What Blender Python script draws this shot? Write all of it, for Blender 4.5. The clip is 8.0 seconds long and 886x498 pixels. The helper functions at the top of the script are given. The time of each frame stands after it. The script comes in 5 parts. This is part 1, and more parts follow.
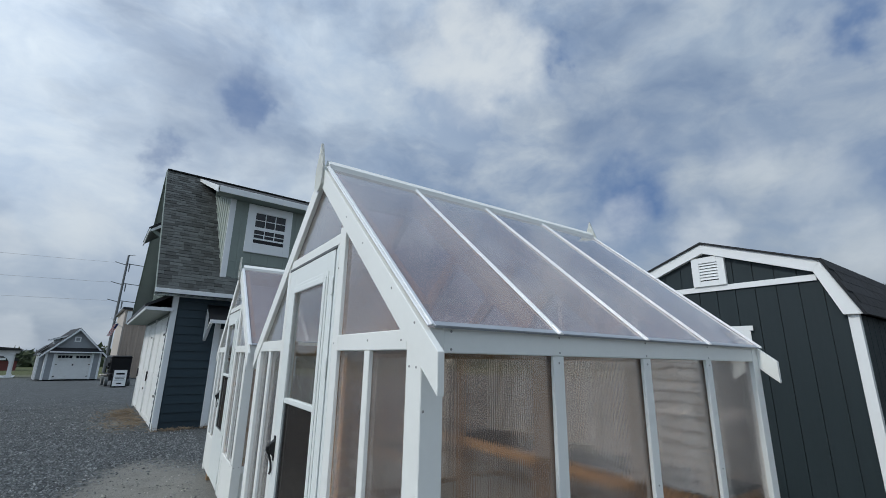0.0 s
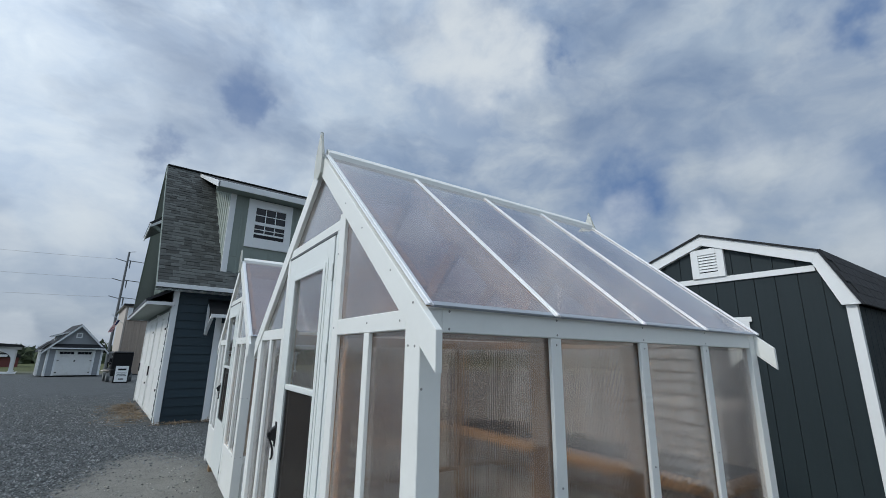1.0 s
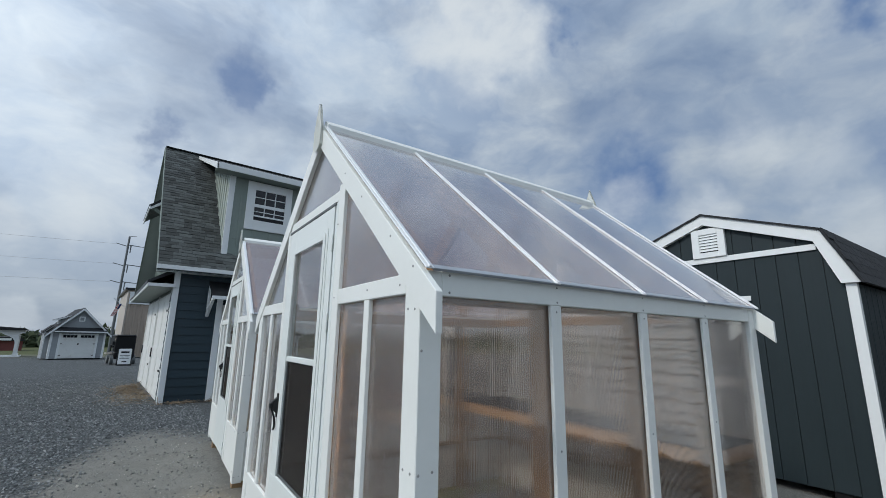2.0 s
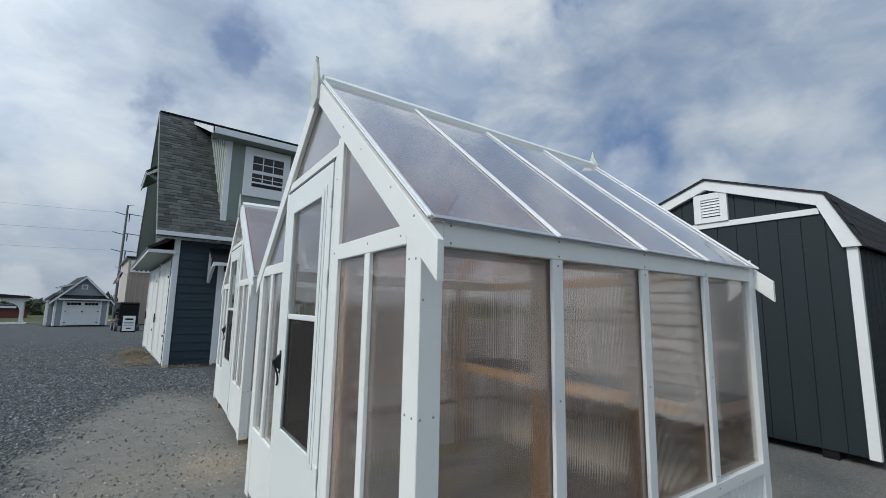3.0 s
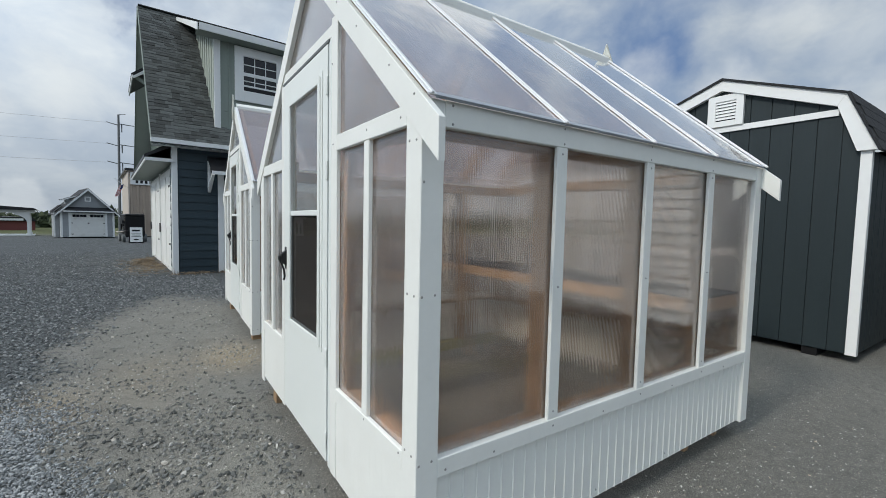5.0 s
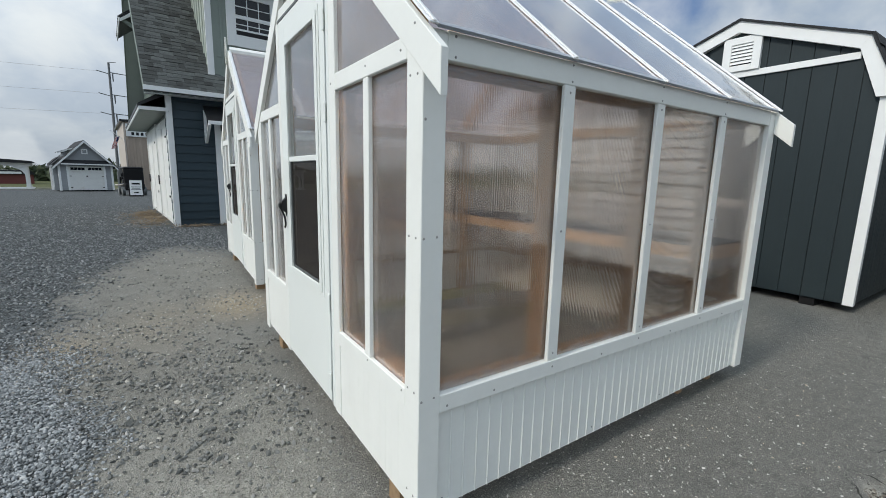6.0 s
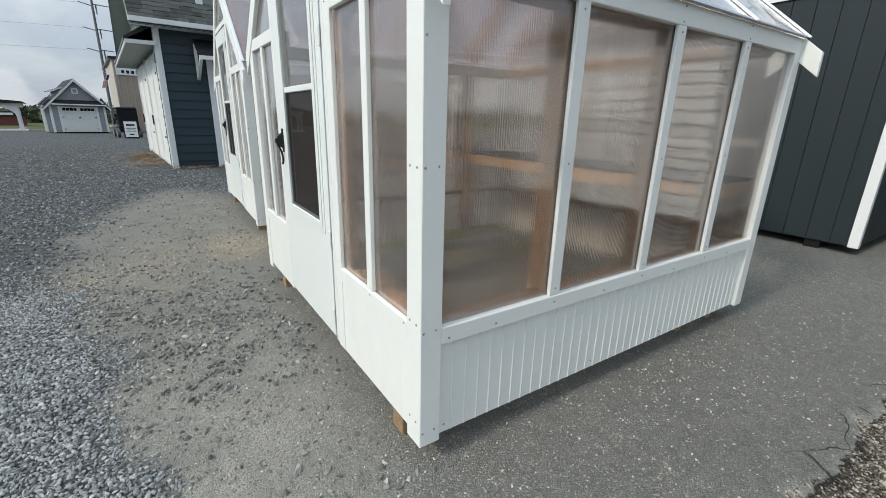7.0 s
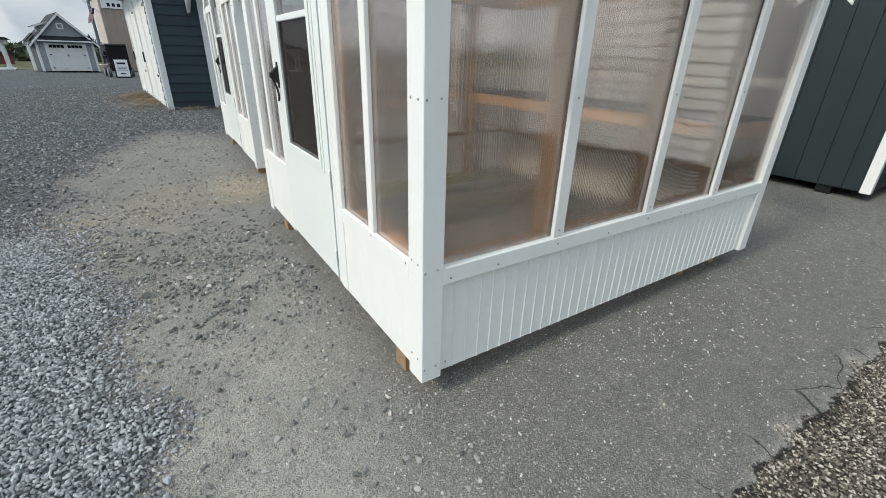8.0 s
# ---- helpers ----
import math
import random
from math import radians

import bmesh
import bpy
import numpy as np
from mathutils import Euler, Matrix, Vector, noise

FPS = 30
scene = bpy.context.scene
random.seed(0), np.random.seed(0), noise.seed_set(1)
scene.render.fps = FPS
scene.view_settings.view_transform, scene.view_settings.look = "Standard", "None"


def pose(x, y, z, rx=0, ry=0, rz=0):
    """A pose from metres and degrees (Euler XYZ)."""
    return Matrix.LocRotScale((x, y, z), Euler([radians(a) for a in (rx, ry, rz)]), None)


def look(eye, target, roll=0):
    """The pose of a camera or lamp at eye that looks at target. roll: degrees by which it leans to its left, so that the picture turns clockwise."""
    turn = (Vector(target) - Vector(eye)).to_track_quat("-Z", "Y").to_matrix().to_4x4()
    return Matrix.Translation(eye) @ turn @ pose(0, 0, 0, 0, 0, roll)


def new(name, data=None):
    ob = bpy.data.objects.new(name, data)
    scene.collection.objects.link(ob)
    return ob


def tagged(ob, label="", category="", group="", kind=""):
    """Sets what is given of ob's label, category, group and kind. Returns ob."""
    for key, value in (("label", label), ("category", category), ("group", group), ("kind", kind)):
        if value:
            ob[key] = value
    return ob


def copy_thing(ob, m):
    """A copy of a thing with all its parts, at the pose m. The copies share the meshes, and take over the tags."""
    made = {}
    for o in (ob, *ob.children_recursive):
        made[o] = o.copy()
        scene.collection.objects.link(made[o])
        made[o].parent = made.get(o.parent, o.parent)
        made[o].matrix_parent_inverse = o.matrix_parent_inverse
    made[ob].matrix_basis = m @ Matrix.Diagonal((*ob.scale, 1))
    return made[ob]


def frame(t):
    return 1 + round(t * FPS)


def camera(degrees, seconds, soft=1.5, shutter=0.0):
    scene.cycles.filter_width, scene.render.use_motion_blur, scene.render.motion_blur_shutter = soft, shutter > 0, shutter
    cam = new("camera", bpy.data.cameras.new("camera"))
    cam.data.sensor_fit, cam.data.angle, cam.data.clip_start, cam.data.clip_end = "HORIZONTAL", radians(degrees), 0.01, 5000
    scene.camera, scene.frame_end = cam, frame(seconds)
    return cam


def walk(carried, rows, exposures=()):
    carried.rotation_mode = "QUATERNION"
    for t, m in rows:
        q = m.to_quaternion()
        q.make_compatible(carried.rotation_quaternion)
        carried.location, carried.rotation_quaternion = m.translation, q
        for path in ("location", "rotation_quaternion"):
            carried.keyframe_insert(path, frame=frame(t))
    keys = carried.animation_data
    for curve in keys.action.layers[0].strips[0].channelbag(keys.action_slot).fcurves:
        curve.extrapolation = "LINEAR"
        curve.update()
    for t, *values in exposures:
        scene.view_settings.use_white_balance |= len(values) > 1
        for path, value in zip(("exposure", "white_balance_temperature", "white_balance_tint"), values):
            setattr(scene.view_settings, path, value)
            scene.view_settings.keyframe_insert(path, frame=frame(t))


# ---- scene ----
cam = camera(92.1, 8.0, soft=0.65)
PATH = [
    (0, (-0.747, -1.217, 1.674), (0.339, 0.387, 2.171), 1.1),
    (0.5, (-0.747, -1.227, 1.647), (0.339, 0.378, 2.141), 1.0),
    (1, (-0.741, -1.224, 1.618), (0.346, 0.384, 2.099), 1.0),
    (1.5, (-0.733, -1.218, 1.583), (0.357, 0.396, 2.039), 1.0),
    (3, (-0.712, -1.177, 1.485), (0.4, 0.462, 1.759), 1.1),
    (3.5, (-0.703, -1.172, 1.459), (0.415, 0.476, 1.639), 1.1),
    (4, (-0.701, -1.174, 1.438), (0.419, 0.48, 1.516), 1.1),
    (4.5, (-0.7, -1.169, 1.408), (0.422, 0.487, 1.385), 1.2),
    (6, (-0.691, -1.154, 1.34), (0.411, 0.481, 1.003), 1.3),
    (6.5, (-0.682, -1.139, 1.31), (0.406, 0.477, 0.858), 1.4),
    (7, (-0.672, -1.128, 1.288), (0.392, 0.46, 0.702), 1.4),
    (7.5, (-0.662, -1.116, 1.27), (0.377, 0.441, 0.567), 1.5),
    (8, (-0.657, -1.112, 1.254), (0.352, 0.407, 0.435), 1.6),
]
EXPOSURES = [(0, -0.31, 6330, 9), (1.5, -0.28, 6360, 9), (3.5, -0.19, 6560, 9), (4.5, -0.11, 6680, 9), (6.5, 0.09, 6860, 9), (8, 0.25, 6980, 9)]
walk(cam, [(t, look(eye, target, roll)) for t, eye, target, roll in PATH], EXPOSURES)

# ---- light: hazy sun behind broken cloud ----
SUN_DIR = Vector((-0.76, -0.04, 0.65)).normalized()
sun_data = bpy.data.lights.new("sun", "SUN")
sun_data.energy, sun_data.angle, sun_data.color = 2.0, radians(9), (1.0, 0.95, 0.88)
sun = new("sun", sun_data)
sun.matrix_world = look((0, 0, 30), Vector((0, 0, 30)) - SUN_DIR)


class Nodes:
    """Short hand for building a node tree."""

    def __init__(self, tree):
        self.tree = tree
        tree.nodes.clear()

    def add(self, kind, **kw):
        n = self.tree.nodes.new(kind)
        for k, v in kw.items():
            if k in ("operation", "blend_type", "data_type", "noise_dimensions", "feature", "sky_type", "interpolation", "attribute_name",
                     "sun_disc", "sun_elevation", "sun_rotation", "wave_type", "bands_direction", "gradient_type", "air_density", "dust_density", "distance"):
                setattr(n, k, v)
            else:
                self.put(n, k, v)
        return n

    def put(self, n, k, v):
        sock = n.inputs[int(k[1:])] if k[0] == "i" and k[1:].isdigit() else n.inputs[k.replace("_", " ")]
        if hasattr(v, "is_output"):
            self.tree.links.new(v, sock)
        elif hasattr(v, "outputs"):
            self.tree.links.new(v.outputs[0], sock)
        else:
            sock.default_value = (*v, 1.0) if isinstance(v, tuple) and len(v) == 3 and sock.type == "RGBA" else v

    def math(self, op, a, b=0.0, c=0.0):
        return self.add("ShaderNodeMath", operation=op, i0=a, i1=b, i2=c).outputs[0]

    def mix(self, f, a, b, blend="MIX"):
        n = self.add("ShaderNodeMix", data_type="RGBA", blend_type=blend, i0=f)
        self.put(n, "i6", a)
        self.put(n, "i7", b)
        return n.outputs[2]

    def noise(self, vec, scale, detail=4.0, rough=0.55, lo=0.35, hi=0.65):
        n = self.add("ShaderNodeTexNoise", Vector=vec, Scale=scale, Detail=detail, Roughness=rough)
        return self.span(n.outputs[0], lo, hi)

    def span(self, v, lo, hi, a=0.0, b=1.0, smooth=False):
        n = self.add("ShaderNodeMapRange", i0=v, i1=lo, i2=hi, i3=a, i4=b)
        n.interpolation_type = "SMOOTHSTEP" if smooth else "LINEAR"
        return n.outputs[0]


world = bpy.data.worlds.new("sky")
scene.world = world
world.use_nodes = True
W = Nodes(world.node_tree)
sky = W.add("ShaderNodeTexSky", sky_type="NISHITA", sun_disc=False, sun_elevation=math.asin(SUN_DIR.z), sun_rotation=math.atan2(SUN_DIR.x, SUN_DIR.y))
wdir = W.add("ShaderNodeTexCoord").outputs["Generated"]
wsep = W.add("ShaderNodeSeparateXYZ", i0=wdir)
wsq = W.add("ShaderNodeVectorMath", operation="MULTIPLY", i0=wdir, i1=(1.0, 1.0, 1.7)).outputs[0]
warp = W.add("ShaderNodeTexNoise", Vector=wsq, Scale=3.0, Detail=4.0)
wpos = W.add("ShaderNodeVectorMath", operation="MULTIPLY_ADD", i0=warp.outputs[1], i1=(0.22, 0.22, 0.22), i2=wsq).outputs[0]
cover = W.noise(wpos, 3.1, 6.0, 0.55, 0.34, 0.56)
puff = W.noise(wpos, 6.0, 8.0, 0.58, 0.42, 0.70)
shade = W.noise(wsq, 2.4, 4.0, 0.5, 0.32, 0.68)


def blob(x, y, z, inner, outer, ragged=0.20, fine=9.0):
    """How near the view is to the middle of one cumulus, ragged at its edge."""
    d = Vector((x, y, z)).normalized()
    dot = W.add("ShaderNodeVectorMath", operation="DOT_PRODUCT", i0=wdir, i1=tuple(d)).outputs["Value"]
    rag = W.add("ShaderNodeTexNoise", Vector=wdir, Scale=fine, Detail=4.0, Roughness=0.52, Distortion=0.0).outputs[0]
    ang = W.math("ARCCOSINE", W.math("MINIMUM", dot, 0.99999))
    ang = W.math("ADD", ang, W.math("MULTIPLY", W.math("SUBTRACT", rag, 0.5), ragged))
    return W.span(ang, outer, inner, 0.0, 1.0, True)


glow_dot = W.add("ShaderNodeVectorMath", operation="DOT_PRODUCT", i0=wdir, i1=tuple(SUN_DIR)).outputs["Value"]
glow = W.math("POWER", W.math("MAXIMUM", W.math("MULTIPLY_ADD", glow_dot, 0.5, 0.5), 0.0), 3.0)
grey = W.mix(shade, (0.335, 0.43, 0.585), (0.47, 0.565, 0.68))
grey = W.mix(W.math("MULTIPLY", puff, 0.9), grey, (0.61, 0.68, 0.745))
bright = W.math("MULTIPLY", W.math("MULTIPLY_ADD", glow, 1.9, 0.92), W.span(wsep.outputs[1], -0.5, 0.15, 0.90, 1.0, True))
grey = W.mix(1.0, grey, W.add("ShaderNodeCombineXYZ", i0=bright, i1=bright, i2=bright).outputs[0], "MULTIPLY")
low = W.span(wsep.outputs[2], 0.34, 0.0, 0.0, 1.0, True)
grey = W.mix(W.math("MULTIPLY", low, 0.7), grey, W.mix(puff, (0.36, 0.42, 0.49), (0.53, 0.58, 0.62)))
blue = W.mix(1.0, sky.outputs[0], (0.085, 0.085, 0.085), "MULTIPLY")
blue = W.mix(0.6, blue, (0.22, 0.33, 0.55))
col = W.mix(W.math("MULTIPLY_ADD", cover, 0.7, 0.3), blue, grey)
# gaps of deeper blue, each with wisps across it
HOLES = [(0.085, 0.853, 0.515, 0.055), (0.10, 0.872, 0.478, 0.045), (0.62, 0.498, 0.607, 0.035), (0.803, 0.488, 0.341, 0.085), (0.838, 0.109, 0.535, 0.06), (-0.034, 0.929, 0.367, 0.04), (0.97, 0.05, 0.30, 0.10)]
for cx, cy, cz, ro in HOLES:
    col = W.mix(W.math("MULTIPLY", blob(cx, cy, cz, 0.0, ro * 2.4, 0.22, 7.0), 0.28), col, (0.24, 0.34, 0.54))
    col = W.mix(W.math("MULTIPLY", blob(cx, cy, cz, 0.0, ro * 1.35, 0.20, 15.0), 0.8), col, (0.10, 0.20, 0.43))
# single cumulus heads: middle, radius, softness and share
lumps = W.noise(wpos, 13.0, 6.0, 0.6, 0.28, 0.62)
CUMULUS = [(-0.15, 0.90, 0.42, 0.40, 0.34, 0.28), (0.40, 0.670, 0.625, 0.060, 0.06, 0.75), (0.455, 0.60, 0.655, 0.085, 0.05, 0.9), (0.545, 0.57, 0.613, 0.085, 0.05, 0.9), (0.50, 0.63, 0.59, 0.085, 0.07, 0.75),
           (0.887, 0.284, 0.364, 0.055, 0.05, 0.36), (0.926, 0.211, 0.315, 0.060, 0.05, 0.32), (0.804, 0.512, 0.303, 0.050, 0.04, 0.45), (0.891, 0.382, 0.244, 0.055, 0.04, 0.50),
           (0.962, 0.178, 0.206, 0.065, 0.05, 0.42), (-0.127, 0.970, 0.207, 0.060, 0.05, 0.45), (-0.206, 0.964, 0.167, 0.040, 0.03, 0.45), (-0.182, 0.983, 0.027, 0.035, 0.02, 0.45)]
for cx, cy, cz, ro, soft_edge, share in CUMULUS:
    head = blob(cx, cy, cz, ro - soft_edge, ro + soft_edge * 0.6, 0.14, 12.0)
    col = W.mix(W.math("MULTIPLY", head, W.math("MULTIPLY_ADD", lumps, 0.45 * share, 0.55 * share)), col, (0.80, 0.855, 0.90))
W.add("ShaderNodeOutputWorld", Surface=W.add("ShaderNodeBackground", Color=col, Strength=1.0))

# ---- materials ----
MATS = {}


def mat(name, base, rough=0.5, metal=0.0, vary=0.15, scale=6.0, bump=0.0, bscale=60.0, grain=None, dirt=None, per_object=0.0, coords="Object", spec=0.5, rvar=0.08):
    """A painted, wooden or metal surface: colour that varies at two scales, fine relief, and dirt patches if given."""
    if name in MATS:
        return MATS[name]
    m = bpy.data.materials.new(name)
    m.use_nodes = True
    N = Nodes(m.node_tree)
    vec = N.add("ShaderNodeTexCoord").outputs["Object"] if coords == "Object" else N.add("ShaderNodeNewGeometry").outputs["Position"]
    if grain:
        vec = N.add("ShaderNodeMapping", Vector=vec, Scale=grain).outputs[0]
    big = N.noise(vec, scale, 4.0, 0.6, 0.3, 0.7)
    small = N.noise(vec, scale * 9.0, 3.0, 0.6, 0.3, 0.7)
    f = N.math("MULTIPLY_ADD", small, 0.4, N.math("MULTIPLY", big, 0.6))
    dark = tuple(c * (1 - vary) for c in base)
    lite = tuple(min(1.0, c * (1 + vary)) for c in base)
    c = N.mix(f, dark, lite)
    if per_object:
        r = N.add("ShaderNodeObjectInfo").outputs["Random"]
        k = N.span(r, 0.0, 1.0, 1 - per_object, 1 + per_object)
        c = N.mix(1.0, c, N.add("ShaderNodeCombineXYZ", i0=k, i1=k, i2=k).outputs[0], "MULTIPLY")
    if dirt:
        col2, amount, dscale = dirt
        pos = N.add("ShaderNodeNewGeometry").outputs["Position"]
        d = N.noise(pos, dscale, 5.0, 0.65, 0.52, 0.75)
        c = N.mix(N.math("MULTIPLY", d, amount), c, col2)
    b = N.add("ShaderNodeBsdfPrincipled", Base_Color=c, Metallic=metal)
    N.put(b, "Roughness", N.span(small, 0, 1, max(0.02, rough - rvar), min(1.0, rough + rvar)))
    N.put(b, "Specular_IOR_Level", spec)
    if bump:
        h = N.add("ShaderNodeTexNoise", Vector=vec, Scale=bscale, Detail=3.0)
        N.put(b, "Normal", N.add("ShaderNodeBump", Strength=bump, Distance=0.004, Height=h.outputs[0]))
    N.add("ShaderNodeOutputMaterial", Surface=b)
    MATS[name] = m
    return m


def schlick(N, gain):
    """Mirror share of a thin clear sheet, the same from either side."""
    facing = N.add("ShaderNodeLayerWeight", Blend=0.5).outputs["Facing"]
    return N.math("MULTIPLY", N.math("MULTIPLY_ADD", N.math("POWER", facing, 5.0), 0.96, 0.04), gain)


def polycarbonate(name, axis, haze, tint, gloss_gain=1.5, milk_color=(0.42, 0.40, 0.39), blur_gloss=0.08, lens=0.0, dregs=0.0):
    """Twin-wall sheet: its flutes bend the view sideways like rods; a little hazy, with dried dregs in the flutes at its foot."""
    m = bpy.data.materials.new(name)
    m.use_nodes = True
    N = Nodes(m.node_tree)
    obj = N.add("ShaderNodeTexCoord").outputs["Object"]
    sep = N.add("ShaderNodeSeparateXYZ", i0=obj)
    depth = 1 - axis
    turns = N.math("MULTIPLY", sep.outputs[axis], 2 * math.pi / 0.0105)
    flute = N.math("SINE", turns)
    wobble = N.add("ShaderNodeTexNoise", Vector=obj, Scale=1.6, Detail=2.0).outputs[0]
    stain = N.noise(obj, 2.2, 5.0, 0.6, 0.45, 0.75)
    wavy = N.add("ShaderNodeBump", Strength=1.0, Distance=1.0, Height=N.math("MULTIPLY_ADD", flute, 0.00003, N.math("MULTIPLY", wobble, 0.008)))
    clear = N.add("ShaderNodeBsdfTransparent", Color=tint)
    if lens:
        # the two skins bulge in opposite phase, so that a ray leaves at another angle than it came
        bend = N.math("MULTIPLY", N.math("SINE", N.math("MULTIPLY_ADD", sep.outputs[depth], math.pi / 0.0095, turns)), lens)
        side = N.add("ShaderNodeCombineXYZ", i0=bend if axis == 0 else 0.0, i1=bend if axis == 1 else 0.0, i2=0.0).outputs[0]
        tilt = N.add("ShaderNodeVectorMath", operation="ADD", i0=N.add("ShaderNodeNewGeometry").outputs["Normal"], i1=side).outputs[0]
        tilt = N.add("ShaderNodeVectorMath", operation="NORMALIZE", i0=tilt).outputs[0]
        blur = N.add("ShaderNodeBsdfRefraction", Color=tint, Roughness=0.03, IOR=1.25, Normal=tilt)
        see = N.add("ShaderNodeMixShader", i0=0.8, i1=clear, i2=blur)
    else:
        blur = N.add("ShaderNodeBsdfRefraction", Color=tint, Roughness=0.16, IOR=1.12)
        see = N.add("ShaderNodeMixShader", i0=N.span(flute, -0.6, 0.6, 0.05, 0.42), i1=clear, i2=blur)
    milk = N.add("ShaderNodeAddShader", i0=N.add("ShaderNodeBsdfTranslucent", Color=milk_color), i1=N.add("ShaderNodeBsdfDiffuse", Color=milk_color))
    share = N.math("MULTIPLY_ADD", stain, 0.06, N.math("ADD", N.span(flute, 0.72, 0.98, 0.0, 0.08), haze))
    if dregs:
        streak = N.add("ShaderNodeCombineXYZ", i0=N.math("MULTIPLY", sep.outputs[axis], 75.0), i1=N.math("MULTIPLY", sep.outputs[2], 3.0), i2=0.0).outputs[0]
        height = N.math("MULTIPLY_ADD", N.noise(streak, 1.0, 2.0, 0.5, 0.47, 0.8), 0.13, 0.588)
        foot = N.math("MULTIPLY", N.span(N.math("SUBTRACT", height, sep.outputs[2]), 0.0, 0.05), dregs)
        share = N.math("ADD", share, foot)
    body = N.add("ShaderNodeMixShader", i0=share, i1=see, i2=milk)
    fres = schlick(N, gloss_gain)
    gloss = N.add("ShaderNodeBsdfGlossy", Color=(1, 1, 1), Roughness=blur_gloss, Normal=wavy)
    out = N.add("ShaderNodeMixShader", i0=fres, i1=body, i2=gloss)
    N.add("ShaderNodeOutputMaterial", Surface=out)
    return m


def clear_glass(name, tint, haze=0.0, gain=0.7, dust_color=(0.3, 0.3, 0.3)):
    m = bpy.data.materials.new(name)
    m.use_nodes = True
    N = Nodes(m.node_tree)
    clear = N.add("ShaderNodeBsdfTransparent", Color=tint)
    dust = N.add("ShaderNodeBsdfDiffuse", Color=dust_color)
    body = N.add("ShaderNodeMixShader", i0=haze, i1=clear, i2=dust)
    out = N.add("ShaderNodeMixShader", i0=schlick(N, gain), i1=body, i2=N.add("ShaderNodeBsdfGlossy", Color=(1, 1, 1), Roughness=0.01))
    N.add("ShaderNodeOutputMaterial", Surface=out)
    return m


WHITE = mat("white_paint", (0.80, 0.815, 0.775), 0.42, vary=0.03, scale=3.0, bump=0.05, bscale=90, dirt=((0.55, 0.53, 0.48), 0.12, 2.5))
DOORW = mat("door_enamel", (0.75, 0.785, 0.755), 0.38, vary=0.015, scale=0.8)
OLDWHITE = mat("old_white_paint", (0.74, 0.75, 0.72), 0.5, vary=0.06, scale=3.0, bump=0.05, dirt=((0.42, 0.38, 0.3), 0.5, 1.2))
VINYL = mat("vinyl_trim", (0.79, 0.81, 0.80), 0.4, vary=0.03, scale=2.0)
ALU = mat("aluminium", (0.86, 0.86, 0.85), 0.30, 0.55, vary=0.01, scale=1.0, rvar=0.005)
EDGE = mat("sheet_edge", (0.33, 0.36, 0.40), 0.4, vary=0.1, scale=8.0)
STEEL = mat("screw_steel", (0.30, 0.30, 0.29), 0.55, 0.5, vary=0.1)
CEDAR = mat("cedar_stud", (0.30, 0.185, 0.095), 0.62, vary=0.30, scale=5.0, bump=0.2, bscale=30, grain=(7, 7, 0.5), per_object=0.15)
BENCHW = mat("bench_wood", (0.51, 0.315, 0.16), 0.6, vary=0.25, scale=5.0, bump=0.2, bscale=30, grain=(1.5, 1.5, 6))
CEDARX = mat("cedar_rail", (0.30, 0.185, 0.095), 0.62, vary=0.30, scale=5.0, bump=0.2, bscale=30, grain=(0.5, 7, 7), per_object=0.15)
CEDARY = mat("cedar_rail_cross", (0.30, 0.185, 0.095), 0.62, vary=0.30, scale=5.0, bump=0.2, bscale=30, grain=(7, 0.5, 7), per_object=0.15)
SKID = mat("treated_timber", (0.30, 0.20, 0.11), 0.75, vary=0.3, scale=5.0, bump=0.4, grain=(0.6, 6, 6))
TREATED = mat("treated_green_plate", (0.33, 0.33, 0.15), 0.75, vary=0.3, scale=4.0, bump=0.3)
BLACKMESH = mat("bench_mesh", (0.022, 0.022, 0.025), 0.85, vary=0.2, scale=8.0, spec=0.15)
BLACK = mat("black_plastic", (0.010, 0.010, 0.011), 0.45, vary=0.1, spec=0.3)
# Rubber parts, and the strips that paint shade into the door gaps.
RUBBER_AND_GAP = mat("rubber_and_gap_grey", (0.10, 0.11, 0.11), 0.5, vary=0.1)
NAVY = mat("slate_blue_siding", (0.022, 0.041, 0.052), 0.55, spec=0.4, vary=0.10, scale=3.0, bump=0.15, bscale=40, grain=(0.3, 1, 4), per_object=0.08)
SAGE = mat("sage_green_siding", (0.235, 0.275, 0.243), 0.55, vary=0.08, scale=2.0, bump=0.1)
PALE = mat("pale_batten_siding", (0.38, 0.425, 0.385), 0.55, vary=0.08, scale=2.0)
SHINGLE = mat("asphalt_shingle", (0.056, 0.064, 0.063), 0.9, vary=0.4, scale=7.0, bump=0.6, bscale=220, per_object=0.5)
SHINGLEK = mat("black_shingle", (0.020, 0.022, 0.025), 0.9, vary=0.35, scale=7.0, bump=0.6, bscale=200, per_object=0.25)
TIN = mat("black_metal_roof", (0.018, 0.019, 0.021), 0.4, 0.3, vary=0.2)
CHAR = mat("charcoal_panel", (0.0165, 0.027, 0.031), 0.6, spec=0.35, vary=0.10, scale=2.0, bump=0.25, bscale=45, grain=(4, 4, 0.25))
GREYS = mat("grey_siding", (0.30, 0.32, 0.33), 0.6, vary=0.08, scale=2.0, per_object=0.05)
CREAM = mat("cream_siding", (0.70, 0.69, 0.66), 0.5, vary=0.05, scale=2.0, per_object=0.04)
TAN = mat("tan_ribbed_metal", (0.40, 0.325, 0.26), 0.5, vary=0.08, scale=1.0)
CREAMW = mat("beige_wall", (0.47, 0.42, 0.365), 0.6, vary=0.06, scale=1.0)
POLEM = mat("pole_steel", (0.13, 0.14, 0.15), 0.6, 0.2, vary=0.2)
